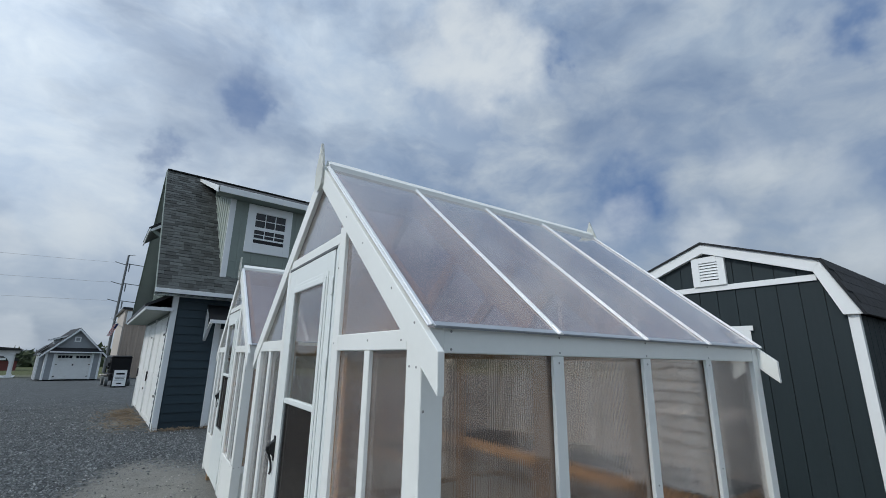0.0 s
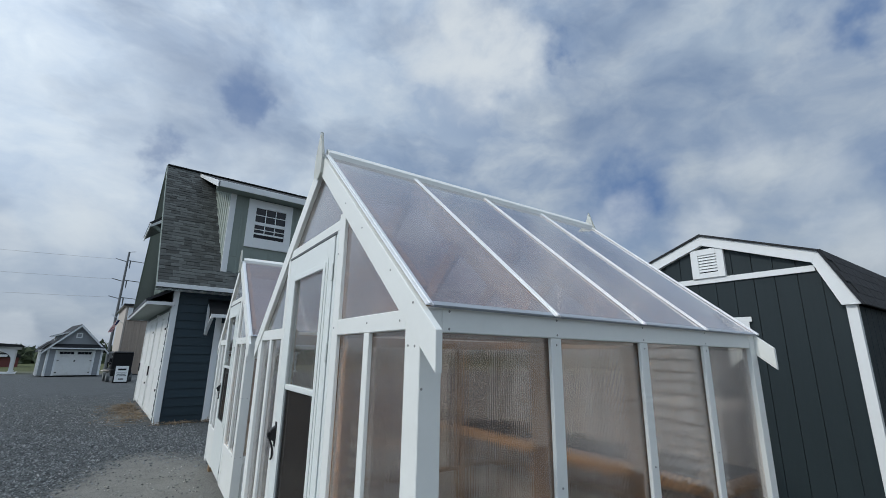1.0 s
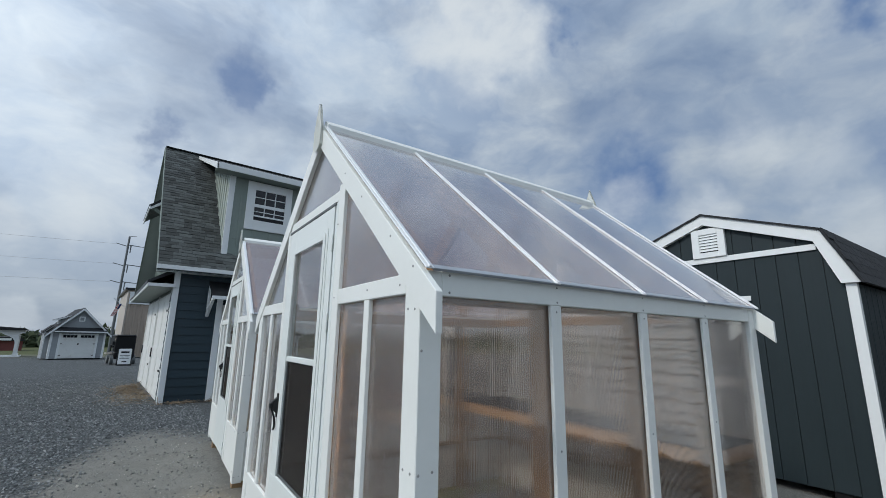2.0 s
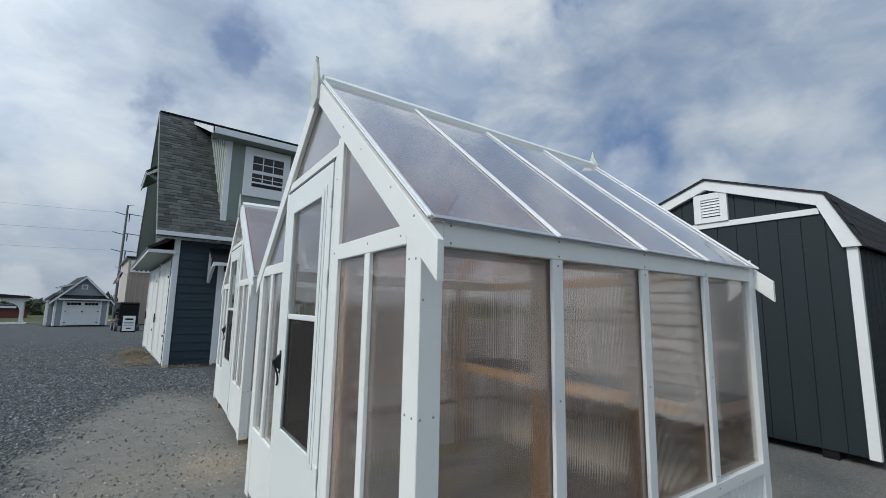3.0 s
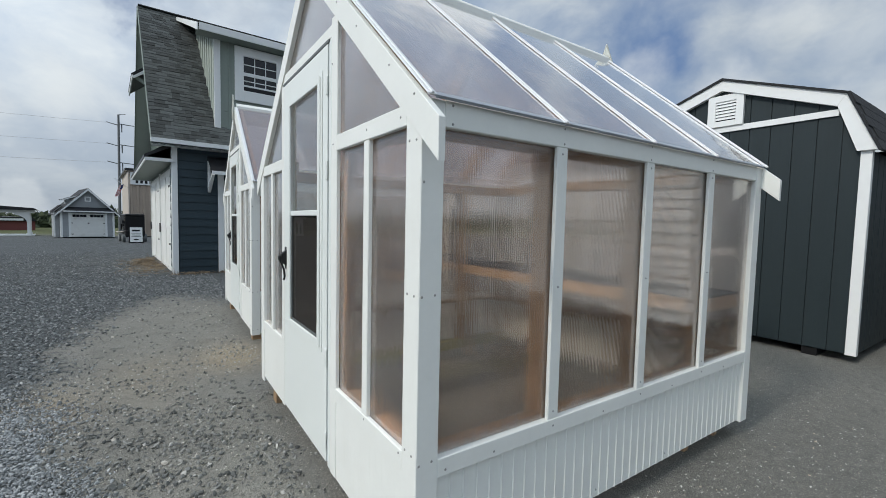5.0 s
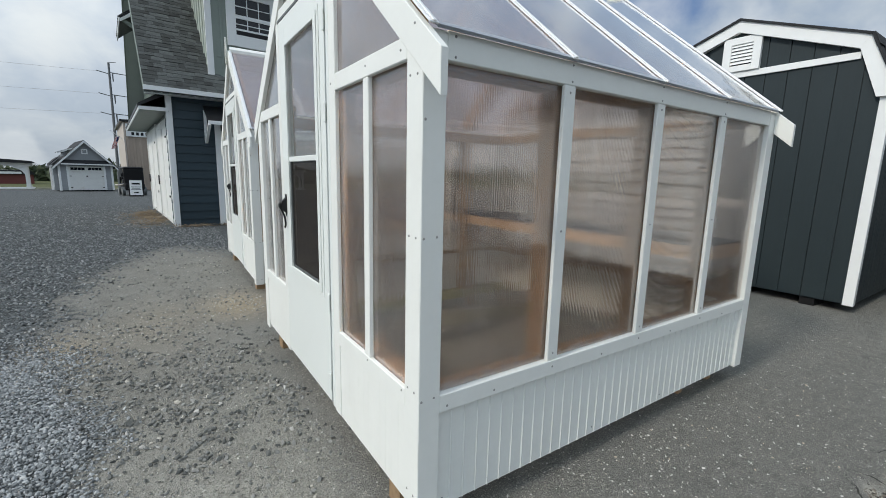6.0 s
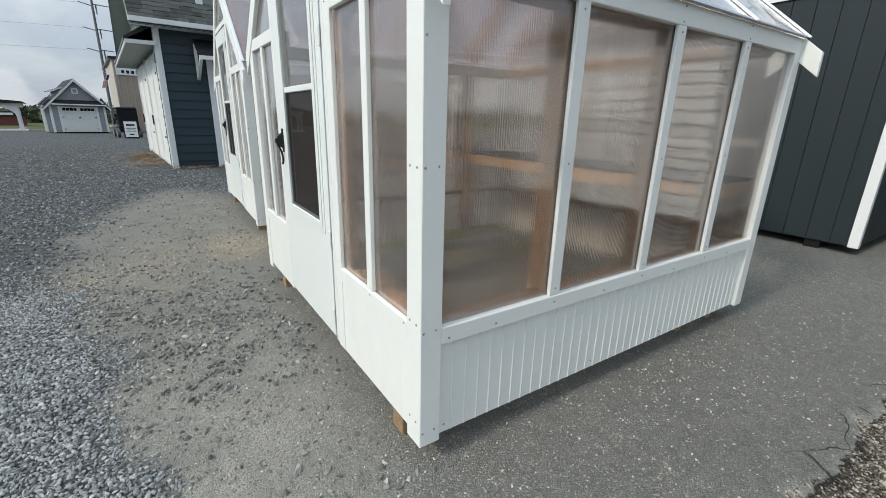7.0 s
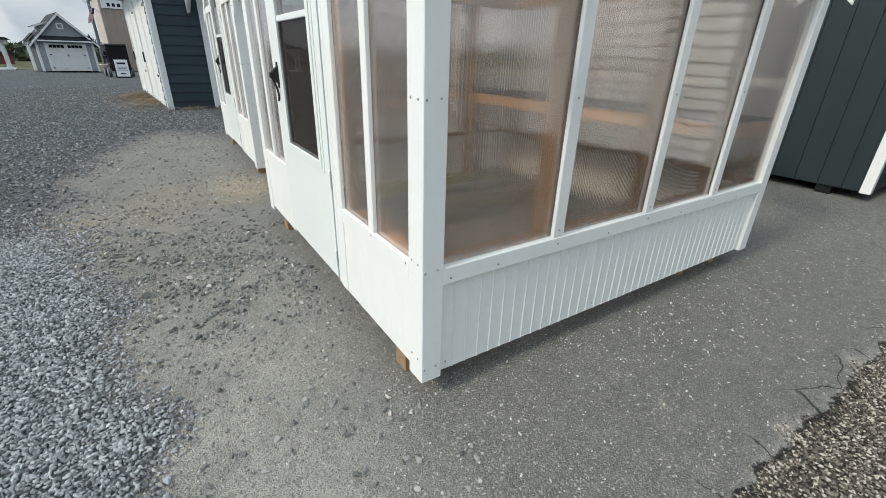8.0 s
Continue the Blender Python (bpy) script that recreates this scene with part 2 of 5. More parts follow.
WIREM = mat("wire_aluminium", (0.40, 0.41, 0.42), 0.6, 0.2)
RED = mat("red_paint", (0.17, 0.045, 0.04), 0.6, vary=0.15)
FLAGW = mat("flag_white", (0.75, 0.73, 0.73), 0.8, vary=0.05)
FLAGR = mat("flag_red", (0.42, 0.04, 0.06), 0.8, vary=0.05)
FLAGB = mat("flag_blue", (0.03, 0.04, 0.14), 0.8, vary=0.05)
STRAW = mat("straw", (0.23, 0.175, 0.115), 0.8, vary=0.35, scale=20.0)
DARKWIN = mat("dark_window_glass", (0.012, 0.014, 0.017), 0.06, vary=0.1)
LEAF = mat("far_foliage", (0.060, 0.080, 0.040), 0.8, vary=0.4, scale=0.3, coords="Position")
PANE_X = polycarbonate("twinwall_front", 1, 0.03, (0.92, 0.875, 0.845), 1.8, (0.46, 0.435, 0.425), 0.16, lens=0.08, dregs=0.26)
PANE_Y = polycarbonate("twinwall_side", 0, 0.008, (0.945, 0.90, 0.865), 2.3, (0.46, 0.44, 0.43), 0.042, lens=0.14, dregs=0.17)
PANE_R = polycarbonate("twinwall_roof", 0, 0.18, (0.87, 0.80, 0.785), 1.8, (0.30, 0.295, 0.325), 0.03)
GLASS = clear_glass("door_glass", (0.88, 0.90, 0.89), 0.03)
SCREEN = clear_glass("insect_screen", (0.30, 0.28, 0.26), 0.30, 0.22, (0.075, 0.07, 0.066))


# ---- building blocks ----
def box(bm, x0, x1, y0, y1, z0, z1, bevel=0.0):
    vs = [bm.verts.new((x, y, z)) for x in (x0, x1) for y in (y0, y1) for z in (z0, z1)]
    fs = [bm.faces.new([vs[i] for i in f]) for f in ((0, 1, 3, 2), (4, 6, 7, 5), (0, 4, 5, 1), (2, 3, 7, 6), (0, 2, 6, 4), (1, 5, 7, 3))]
    if bevel:
        bmesh.ops.bevel(bm, geom=list({e for f in fs for e in f.edges}), offset=bevel, segments=1, affect="EDGES", clamp_overlap=True)
    return bm


def B(x0, x1, y0, y1, z0, z1, bevel=0.003):
    return box(bmesh.new(), min(x0, x1), max(x0, x1), min(y0, y1), max(y0, y1), min(z0, z1), max(z0, z1), bevel)


def prism(pts, axis, a, b, bevel=0.0, bm=None):
    """A flat outline pushed along an axis from a to b. axis x: points are (y, z); y: (x, z); z: (x, y)."""
    bm = bm or bmesh.new()
    def at(p, d):
        return {"x": (d, p[0], p[1]), "y": (p[0], d, p[1]), "z": (p[0], p[1], d)}[axis]
    lo, hi = [bm.verts.new(at(p, a)) for p in pts], [bm.verts.new(at(p, b)) for p in pts]
    bm.faces.new(lo), bm.faces.new(hi[::-1])
    for i in range(len(pts)):
        j = (i + 1) % len(pts)
        bm.faces.new((lo[i], hi[i], hi[j], lo[j]))
    if bevel:
        bmesh.ops.bevel(bm, geom=bm.edges[:], offset=bevel, segments=1, affect="EDGES", clamp_overlap=True)
    bmesh.ops.recalc_face_normals(bm, faces=bm.faces[:])
    return bm


def beam(p, q, w, h, bevel=0.002, bm=None):
    """A straight bar from p to q, w wide and h high across."""
    bm = bm or bmesh.new()
    p, q = Vector(p), Vector(q)
    d = q - p
    tmp = bmesh.new()
    box(tmp, -w / 2, w / 2, -h / 2, h / 2, 0, d.length, bevel)
    z = d.normalized()
    side = Vector((0, 0, 1)).cross(z) if abs(z.z) < 0.99 else Vector((1, 0, 0))
    side.normalize()
    m = Matrix((side, z.cross(side), z)).transposed().to_4x4()
    m.translation = p
    tmp.transform(m)
    me = bpy.data.meshes.new("tmp")
    tmp.to_mesh(me)
    tmp.free()
    bm.from_mesh(me)
    bpy.data.meshes.remove(me)
    return bm


def rod(p, q, r0, r1=None, seg=8, bm=None):
    """A round bar, tapered if r1 is given."""
    bm = bm or bmesh.new()
    p, q = Vector(p), Vector(q)
    r1 = r0 if r1 is None else r1
    z = (q - p).normalized()
    side = Vector((0, 0, 1)).cross(z) if abs(z.z) < 0.99 else Vector((1, 0, 0))
    side.normalize()
    other = z.cross(side)
    rings = []
    for c, r in ((p, r0), (q, r1)):
        rings.append([bm.verts.new(c + r * (math.cos(2 * math.pi * i / seg) * side + math.sin(2 * math.pi * i / seg) * other)) for i in range(seg)])
    for i in range(seg):
        j = (i + 1) % seg
        bm.faces.new((rings[0][i], rings[0][j], rings[1][j], rings[1][i]))
    bm.faces.new(rings[0][::-1]), bm.faces.new(rings[1])
    return bm


def mesh_of(name, bm, material):
    me = bpy.data.meshes.new(name)
    bm.to_mesh(me)
    bm.free()
    me.materials.append(material)
    return me


def part(name, bm, material, parent, label=""):
    """One mesh object under a thing or a part."""
    ob = new(name, bm if isinstance(bm, bpy.types.Mesh) else mesh_of(name, bm, material))
    ob.parent = parent
    if label:
        ob["label"] = label
    return ob


def thing(name, label, category, group="", kind="", at=None):
    ob = new(name)
    ob.empty_display_size = 0.1
    if at is not None:
        ob.matrix_basis = at
    return tagged(ob, label, category, group, kind)


def solid(name, bm, material, label, category, kind="", group="", at=None):
    ob = new(name, bm if isinstance(bm, bpy.types.Mesh) else mesh_of(name, bm, material))
    if at is not None:
        ob.matrix_basis = at
    return tagged(ob, label, category, group, kind)


def fast_mesh(name, verts, tris, material):
    me = bpy.data.meshes.new(name)
    verts, tris = np.asarray(verts, np.float32), np.asarray(tris, np.int32)
    me.vertices.add(len(verts))
    me.vertices.foreach_set("co", verts.ravel())
    me.loops.add(tris.size)
    me.loops.foreach_set("vertex_index", tris.ravel())
    me.polygons.add(len(tris))
    me.polygons.foreach_set("loop_start", np.arange(0, tris.size, 3, dtype=np.int32))
    me.update(calc_edges=True)
    me.shade_flat()
    me.materials.append(material)
    return me


# ---- the ground ----
def far_drop(y, x=0.0):
    """The lot falls away gently beyond the garage."""
    return -0.019 * np.clip(y - 14, 0, 70) - 0.01 * np.clip(y - 84, 0, 1200)


def gravel_edge(y):
    """Where the loose grey gravel gives way to the packed strip by the greenhouses."""
    return np.interp(y, [-3, 0, 1, 2.1, 3.1, 4.5, 6.3, 7.6, 8.6], [-0.80, -0.87, -0.97, -1.21, -1.45, -1.55, -1.2, -0.6, 3.0])


def smooth(v, a, b):
    t = np.clip((v - a) / (b - a), 0, 1)
    return t * t * (3 - 2 * t)


def axis_steps(lo, hi, step, far):
    core = np.arange(lo, hi + 1e-6, step)
    out, d, p = [], step, hi
    while p < far:
        d *= 1.25
        p += d
        out.append(p)
    neg, d, p = [], step, lo
    while p > -far:
        d *= 1.25
        p -= d
        neg.append(p)
    return np.array(neg[::-1] + list(core) + out)


def zones(x, y):
    wob = 0.06 * np.sin(5.1 * y + 1.3 * np.sin(3.3 * x)) + 0.035 * np.sin(13.7 * y + 2.0) + 0.03 * np.sin(9.0 * x + 7 * y)
    gravel = smooth(gravel_edge(y) + wob - x, -0.14 - 0.08 * np.clip(y, 0, 4), 0.12 + 0.08 * np.clip(y, 0, 4))
    gravel = np.maximum(gravel, smooth(y + 0.5 * np.sin(2.1 * x), 6.0, 8.2))
    edge = -0.86 + 0.035 * np.sin(7.3 * x) + 0.02 * np.sin(17 * x + 1.0) + 0.012 * np.sin(41 * x)
    rough = smooth(edge - y, -0.02, 0.02) * smooth(x, 0.1, 0.35)
    asphalt = smooth(x + 0.16 * (0.4 - np.clip(y, -2, 2.4)) + 0.06 * np.sin(4 * y), -0.55, 0.22) * (1 - rough)
    sand = 1.2 * np.exp(-(((x + 0.05) / 0.26) ** 2 + ((y - 3.5) / 0.42) ** 2)) + 0.3 * np.exp(-(((x + 0.75) / 0.35) ** 2 + ((y - 3.2) / 0.7) ** 2)) + np.exp(-(((x + 1.45) / 0.25) ** 2 + ((y - 2.7) / 0.4) ** 2)) + 1.2 * np.exp(-(((x + 0.75) / 0.4) ** 2 + ((y - 12.6) / 1.6) ** 2))
    grass = smooth(y, 56, 62) * 1.0 + 0 * x
    grass = np.maximum(grass, smooth(np.hypot(x, y), 60, 75))
    return gravel * (1 - grass), asphalt * (1 - grass), rough, np.clip(sand, 0, 1), grass


def ground_height(x, y):
    g, a, r, s, gr = zones(x, y)
    z = far_drop(y) + 0.018 * g - 0.02 * r
    z = z + 0.008 * np.sin(2.3 * x + 1.1 * y) * np.sin(1.7 * y - 0.6 * x) * smooth(-x, -0.1, 0.6)
    z = z + 0.006 * g * np.sin(6.1 * x + 2.2) * np.sin(5.3 * y)
    return z


def ground_material():
    m = bpy.data.materials.new("lot_surface")
    m.use_nodes = True
    N = Nodes(m.node_tree)
    pos = N.add("ShaderNodeNewGeometry").outputs["Position"]
    att = {k: N.add("ShaderNodeAttribute", attribute_name=k).outputs["Fac"] for k in ("gravel", "asphalt", "rough", "sand", "grass")}
    fine = N.noise(pos, 160, 3.0, 0.7, 0.3, 0.7)
    mid = N.noise(pos, 14, 5.0, 0.65, 0.3, 0.7)
    big = N.noise(pos, 1.1, 5.0, 0.6, 0.3, 0.7)
    def cells(scale):
        v = N.add("ShaderNodeTexVoronoi", Vector=pos, Scale=scale)
        return v.outputs["Distance"], N.add("ShaderNodeSeparateColor", i0=v.outputs["Color"]).outputs[0]
    d1, r1 = cells(45.0)
    d2, r2 = cells(130.0)
    d3, r3 = cells(260.0)
    dust = N.mix(mid, (0.40, 0.39, 0.345), (0.57, 0.555, 0.49))
    dust = N.mix(N.math("MULTIPLY", fine, 0.42), dust, (0.12, 0.12, 0.112))
    dust = N.mix(N.math("MULTIPLY", N.span(r1, 0.8, 0.85), N.math("MULTIPLY", N.span(d1, 0.4, 0.25), 0.6)), dust, (0.09, 0.095, 0.097))
    dust = N.mix(N.math("MULTIPLY", N.span(r3, 0.7, 0.95), 0.7), dust, (0.46, 0.45, 0.41))
    dust = N.mix(N.math("MULTIPLY", N.span(r3, 0.3, 0.05), 0.55), dust, (0.09, 0.09, 0.085))
    northing = N.add("ShaderNodeSeparateXYZ", i0=pos).outputs[1]
    dust = N.mix(N.math("MULTIPLY", N.span(N.math("MULTIPLY_ADD", big, 0.5, northing), 0.7, 1.9), 0.55), dust, (0.165, 0.165, 0.152))
    patch = N.noise(pos, 3.2, 5.0, 0.6, 0.45, 0.7)
    dust = N.mix(N.math("MULTIPLY", patch, 0.5), dust, (0.185, 0.182, 0.166))
    stone = N.mix(r1, (0.07, 0.079, 0.084), (0.24, 0.258, 0.265))
    # Cell edges go near black: shade between the stones, put into the colour.
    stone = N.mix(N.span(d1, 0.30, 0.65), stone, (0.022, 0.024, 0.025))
    rut = N.noise(pos, 5.0, 5.0, 0.7, 0.35, 0.65)
    big2 = N.math("MULTIPLY_ADD", rut, 0.6, N.math("MULTIPLY", big, 0.4))
    far_stone = N.mix(big2, (0.10, 0.110, 0.112), (0.235, 0.249, 0.249))
    stone = N.mix(0.35, stone, far_stone)
    tar = N.mix(mid, (0.18, 0.178, 0.164), (0.31, 0.306, 0.278))
    tar = N.mix(N.math("MULTIPLY", fine, 0.5), tar, (0.055, 0.055, 0.053))
    tar = N.mix(N.math("MULTIPLY", big, 0.35), tar, (0.12, 0.118, 0.11))
    tar = N.mix(N.math("MULTIPLY", N.span(r3, 0.6, 0.95), 0.8), tar, (0.365, 0.365, 0.32))
    fleck = N.math("MULTIPLY", N.span(r2, 0.972, 0.976), N.span(d2, 0.45, 0.3))
    tar = N.mix(fleck, tar, (0.55, 0.54, 0.50))
    bits = N.mix(r2, (0.035, 0.032, 0.028), (0.20, 0.17, 0.13))
    bits = N.mix(N.span(r2, 0.83, 0.86), bits, (0.50, 0.45, 0.36))
    # Grit gaps get painted shade in the same way.
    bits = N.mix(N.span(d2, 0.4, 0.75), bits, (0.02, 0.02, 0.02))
    turf = N.mix(mid, (0.05, 0.06, 0.03), (0.13, 0.14, 0.06))
    c = N.mix(att["asphalt"], dust, tar)
    c = N.mix(N.math("MULTIPLY", att["sand"], N.math("MULTIPLY_ADD", mid, 0.6, 0.4)), c, (0.50, 0.41, 0.285))
    ragged = N.span(N.math("ADD", att["gravel"], N.math("MULTIPLY", N.math("SUBTRACT", mid, 0.5), 0.8)), 0.25, 0.75)
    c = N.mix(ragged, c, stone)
    c = N.mix(N.math("MULTIPLY", att["sand"], N.span(big, 0.4, 0.8, 0, 0.5)), c, (0.34, 0.28, 0.19))
    psep = N.add("ShaderNodeSeparateXYZ", i0=pos)
    rag_edge = N.math("SUBTRACT", N.add("ShaderNodeTexNoise", Vector=pos, Scale=9.0, Detail=6.0, Roughness=0.65).outputs[0], 0.5)
    past = N.math("SUBTRACT", N.math("MULTIPLY_ADD", rag_edge, 0.16, -0.87), psep.outputs[1])
    inside = N.span(N.math("MULTIPLY_ADD", rag_edge, 1.2, psep.outputs[0]), 0.2, 0.22)
    broken = N.math("MULTIPLY", N.span(past, -0.003, 0.003), inside)
    lip = N.math("MULTIPLY", N.math("MULTIPLY", N.span(past, -0.012, -0.002), N.span(past, 0.012, 0.002)), inside)
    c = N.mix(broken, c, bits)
    c = N.mix(N.math("MULTIPLY", lip, 0.85), c, (0.02, 0.02, 0.019))
    crack = N.add("ShaderNodeTexVoronoi", feature="DISTANCE_TO_EDGE", Vector=N.add("ShaderNodeVectorMath", operation="MULTIPLY_ADD", i0=N.add("ShaderNodeTexNoise", Vector=pos, Scale=8.0, Detail=4.0).outputs[1], i1=(0.12, 0.12, 0.0), i2=pos).outputs[0], Scale=2.3).outputs[0]
    crack = N.math("MULTIPLY", N.span(crack, 0.010, 0.004), N.math("MULTIPLY", N.span(psep.outputs[1], -0.70, -0.80), inside))
    c = N.mix(N.math("MULTIPLY", crack, 0.8), c, (0.02, 0.02, 0.019))
    c = N.mix(att["grass"], c, turf)
    b = N.add("ShaderNodeBsdfPrincipled", Base_Color=c, Roughness=0.88, Specular_IOR_Level=0.12)
    h = N.math("ADD", N.math("MULTIPLY", d1, N.math("MULTIPLY", ragged, -0.9)), N.math("MULTIPLY_ADD", fine, 0.35, N.math("MULTIPLY", N.math("ADD", d3, d2), -0.4)))
    N.put(b, "Normal", N.add("ShaderNodeBump", Strength=0.85, Distance=0.014, Height=h))
    N.add("ShaderNodeOutputMaterial", Surface=b)
    return m


gx, gy = axis_steps(-3.2, 3.2, 0.05, 1600), axis_steps(-1.9, 9.0, 0.06, 1600)
GX, GY = np.meshgrid(gx, gy)
GZ = ground_height(GX, GY)
gn = len(gx)
gi = (np.arange(len(gy) - 1)[:, None] * gn + np.arange(gn - 1)[None, :]).ravel()
gtris = np.concatenate([np.stack([gi, gi + 1, gi + gn + 1], 1), np.stack([gi, gi + gn + 1, gi + gn], 1)])
ground_mesh = fast_mesh("ground", np.stack([GX.ravel(), GY.ravel(), GZ.ravel()], 1), gtris, ground_material())
for zone_name, values in zip(("gravel", "asphalt", "rough", "sand", "grass"), zones(GX.ravel(), GY.ravel())):
    ground_mesh.attributes.new(zone_name, "FLOAT", "POINT").data.foreach_set("value", np.asarray(values + 0 * GX.ravel(), np.float32))
ground_mesh.shade_smooth()
ground = tagged(new("ground", ground_mesh), "sales lot of grey gravel, packed stone dust and old asphalt", "ground", kind="structure")


def gz(x, y):
    return float(ground_height(np.array(float(x)), np.array(float(y))))


# ---- greenhouse ----
LENGTH, WIDTH, RIDGE = 2.59, 2.44, 2.80
MULL = (0.662, 1.299, 1.921)
EAVE = 1.771
SLOPE = (RIDGE - EAVE) / (WIDTH / 2)


def rake_line(y):
    return EAVE + SLOPE * (y if y <= WIDTH / 2 else WIDTH - y)


def greenhouse():
    g = thing("greenhouse", "white wooden greenhouse with fluted polycarbonate panes and a steep gable roof", "greenhouse", "display greenhouses")
    head = mesh_of("screw", rod((0, 0, 0), (0, 0, 0.0025), 0.0048, 0.003, 8), STEEL)

    def screw(x, y, z, way):
        turn = {"-x": (0, -90, 0), "-y": (90, 0, 0)}[way]
        ob = part("screw", head, STEEL, g)
        ob.matrix_basis = pose(x, y, z, *turn)

    # corner posts, each a front board and a side board
    for y0, y1, sy in ((0, 0.099, 1), (WIDTH - 0.099, WIDTH, -1)):
        for x0, x1 in ((0, 0.088), (LENGTH - 0.088, LENGTH)):
            part("corner_post", B(x0, x1, y0, y1, 0.10, 1.776, 0.003), WHITE, g)
    for flip in (False, True):
        def Y(v):
            return WIDTH - v if flip else v
        part("eave_beam", B(0.088, LENGTH - 0.088, Y(0.002), Y(0.04), 1.692, 1.780), WHITE, g)
        part("side_rail", B(0.088, LENGTH - 0.088, Y(0.0), Y(0.035), 0.510, 0.578), WHITE, g)
        edges = [0.088] + list(MULL) + [LENGTH - 0.088]
        for m in MULL:
            part("mullion", B(m - 0.031, m + 0.031, Y(0.003), Y(0.022), 0.578, 1.692), WHITE, g)
            part("stud", B(m - 0.032, m + 0.022, Y(0.045), Y(0.134), 0.14, 1.70), CEDAR, g, "cedar stud")
        for a, b in zip(edges, edges[1:]):
            part("pane", B(a + 0.003, b - 0.003, Y(0.025), Y(0.035), 0.575, 1.70, 0), PANE_Y, g, "fluted clear polycarbonate pane").visible_shadow = False
        part("sill_plate", B(0.09, LENGTH - 0.09, Y(0.045), Y(0.09), 0.565, 0.596), CEDARX, g, "cedar sill plate")
        part("top_plate", B(0.06, LENGTH - 0.06, Y(0.045), Y(0.13), 1.675, 1.755), CEDARX, g, "cedar top plate")
        part("base_plate", B(0.05, LENGTH - 0.05, Y(0.045), Y(0.135), 0.096, 0.185), TREATED, g, "green treated base plate")
        # tongue-and-groove boards below the rail
        pitch = (LENGTH - 0.176) / 39
        profile = [(-pitch / 2 + 0.0002, 0.034), (-pitch / 2 + 0.0002, 0.0195), (-pitch / 2 + 0.0028, 0.0156), (-pitch / 2 + 0.006, 0.0165), (-pitch / 2 + 0.0075, 0.020), (pitch / 2 - 0.0002, 0.020), (pitch / 2 - 0.0002, 0.034)]
        if flip:
            profile = [(a, -b) for a, b in profile]
        board = mesh_of("bead_board", prism(profile, "z", 0.112, 0.510), WHITE)
        for i in range(39):
            part("bead_board", board, WHITE, g).matrix_basis = pose(0.088 + pitch * (i + 0.5), WIDTH if flip else 0, 0)
        part("backing_panel", B(0.088, LENGTH - 0.088, Y(0.0342), Y(0.042), 0.116, 0.515, 0), WHITE, g)
        # roof: four sheets, five metal cover strips, rafters below
        caps = [0.018, 0.642, 1.264, 1.888, LENGTH - 0.022]
        def R(u, h):
            """A point on the slope: u from eave (0) to ridge (1), h above the sheet."""
            y = -0.004 + u * (WIDTH / 2 - 0.03)
            n = Vector((0, -SLOPE, 1)).normalized()
            return Y(y + n.y * h), EAVE + 0.015 + SLOPE * y + n.z * h
        for a, b in zip(caps, caps[1:]):
            pts = [R(0, 0), R(1, 0), R(1, 0.010), R(0, 0.010)]
            part("roof_pane", prism(pts, "x", a + 0.004, b - 0.004), PANE_R, g, "hazy polycarbonate roof sheet").visible_shadow = False
        for c in caps:
            pts = [R(-0.016, 0.011), R(1.0, 0.011), R(1.0, 0.017), R(-0.016, 0.017)]
            strip = part("cover_strip", prism(pts, "x", c - 0.017, c + 0.017, 0.002), ALU, g, "bright aluminium cover strip")
            pts = [R(-0.016, 0.017), R(1.0, 0.017), R(1.0, 0.023), R(-0.016, 0.023)]
            part("strip_rib", prism(pts, "x", c - 0.006, c + 0.006, 0.002), ALU, strip)
            pts = [R(0.08, -0.12), R(1.0, -0.12), R(1.0, -0.001), R(0.08, -0.001)]
            if 0.1 < c < LENGTH - 0.1:
                part("rafter", prism(pts, "x", c - 0.02, c + 0.02), CEDAR, g, "cedar rafter")
            else:
                cc = c + (0.05 if c < 1 else -0.05)
                part("rafter", prism(pts, "x", cc - 0.02, cc + 0.02), CEDAR, g, "cedar rafter")
        pts = [R(-0.010, 0.0), R(0.005, 0.0), R(0.005, 0.0112), R(-0.010, 0.0112)]
        part("eave_strip", prism(pts, "x", 0.04, LENGTH - 0.04, 0.001), EDGE, g, "grey sealed sheet edge")
    # ridge
    part("ridge_cap", prism([(WIDTH / 2 - 0.05, RIDGE - 0.030), (WIDTH / 2, RIDGE + 0.012), (WIDTH / 2 + 0.05, RIDGE - 0.030), (WIDTH / 2 + 0.05, RIDGE + 0.018), (WIDTH / 2, RIDGE + 0.060), (WIDTH / 2 - 0.05, RIDGE + 0.018)], "x", 0.02, LENGTH - 0.02, 0.002), WHITE, g)
    part("ridge_beam", B(0.04, LENGTH - 0.04, WIDTH / 2 - 0.02, WIDTH / 2 + 0.02, 2.60, 2.745), CEDARX, g, "cedar ridge beam")
    # both gables
    for back in (False, True):
        def X(v):
            return LENGTH - v if back else v
        h = 0.12
        mid = WIDTH / 2
        for side in (False, True):
            def Q(y):
                return WIDTH - y if side else y
            def plumb(y, d):
                return (Q(y), rake_line(y) - d)
            tail = (Q(-0.105), EAVE - SLOPE * 0.105)
            pts = [(tail[0], tail[1] + 0.012), (Q(mid - 0.001), RIDGE + 0.012), (Q(mid - 0.001), RIDGE - h), (tail[0], tail[1] - h)]
            part("rake_board", prism(pts, "x", X(-0.006), X(0.0202), 0.002), WHITE, g)
            part("finial", prism([(mid + 0.012, 2.97), (mid + 0.076, 2.79), (mid + 0.070, 2.675), (mid, 2.64), (mid - 0.05, 2.675), (mid - 0.054, 2.79)], "x", X(-0.024), X(-0.0062), 0.002), WHITE, g)
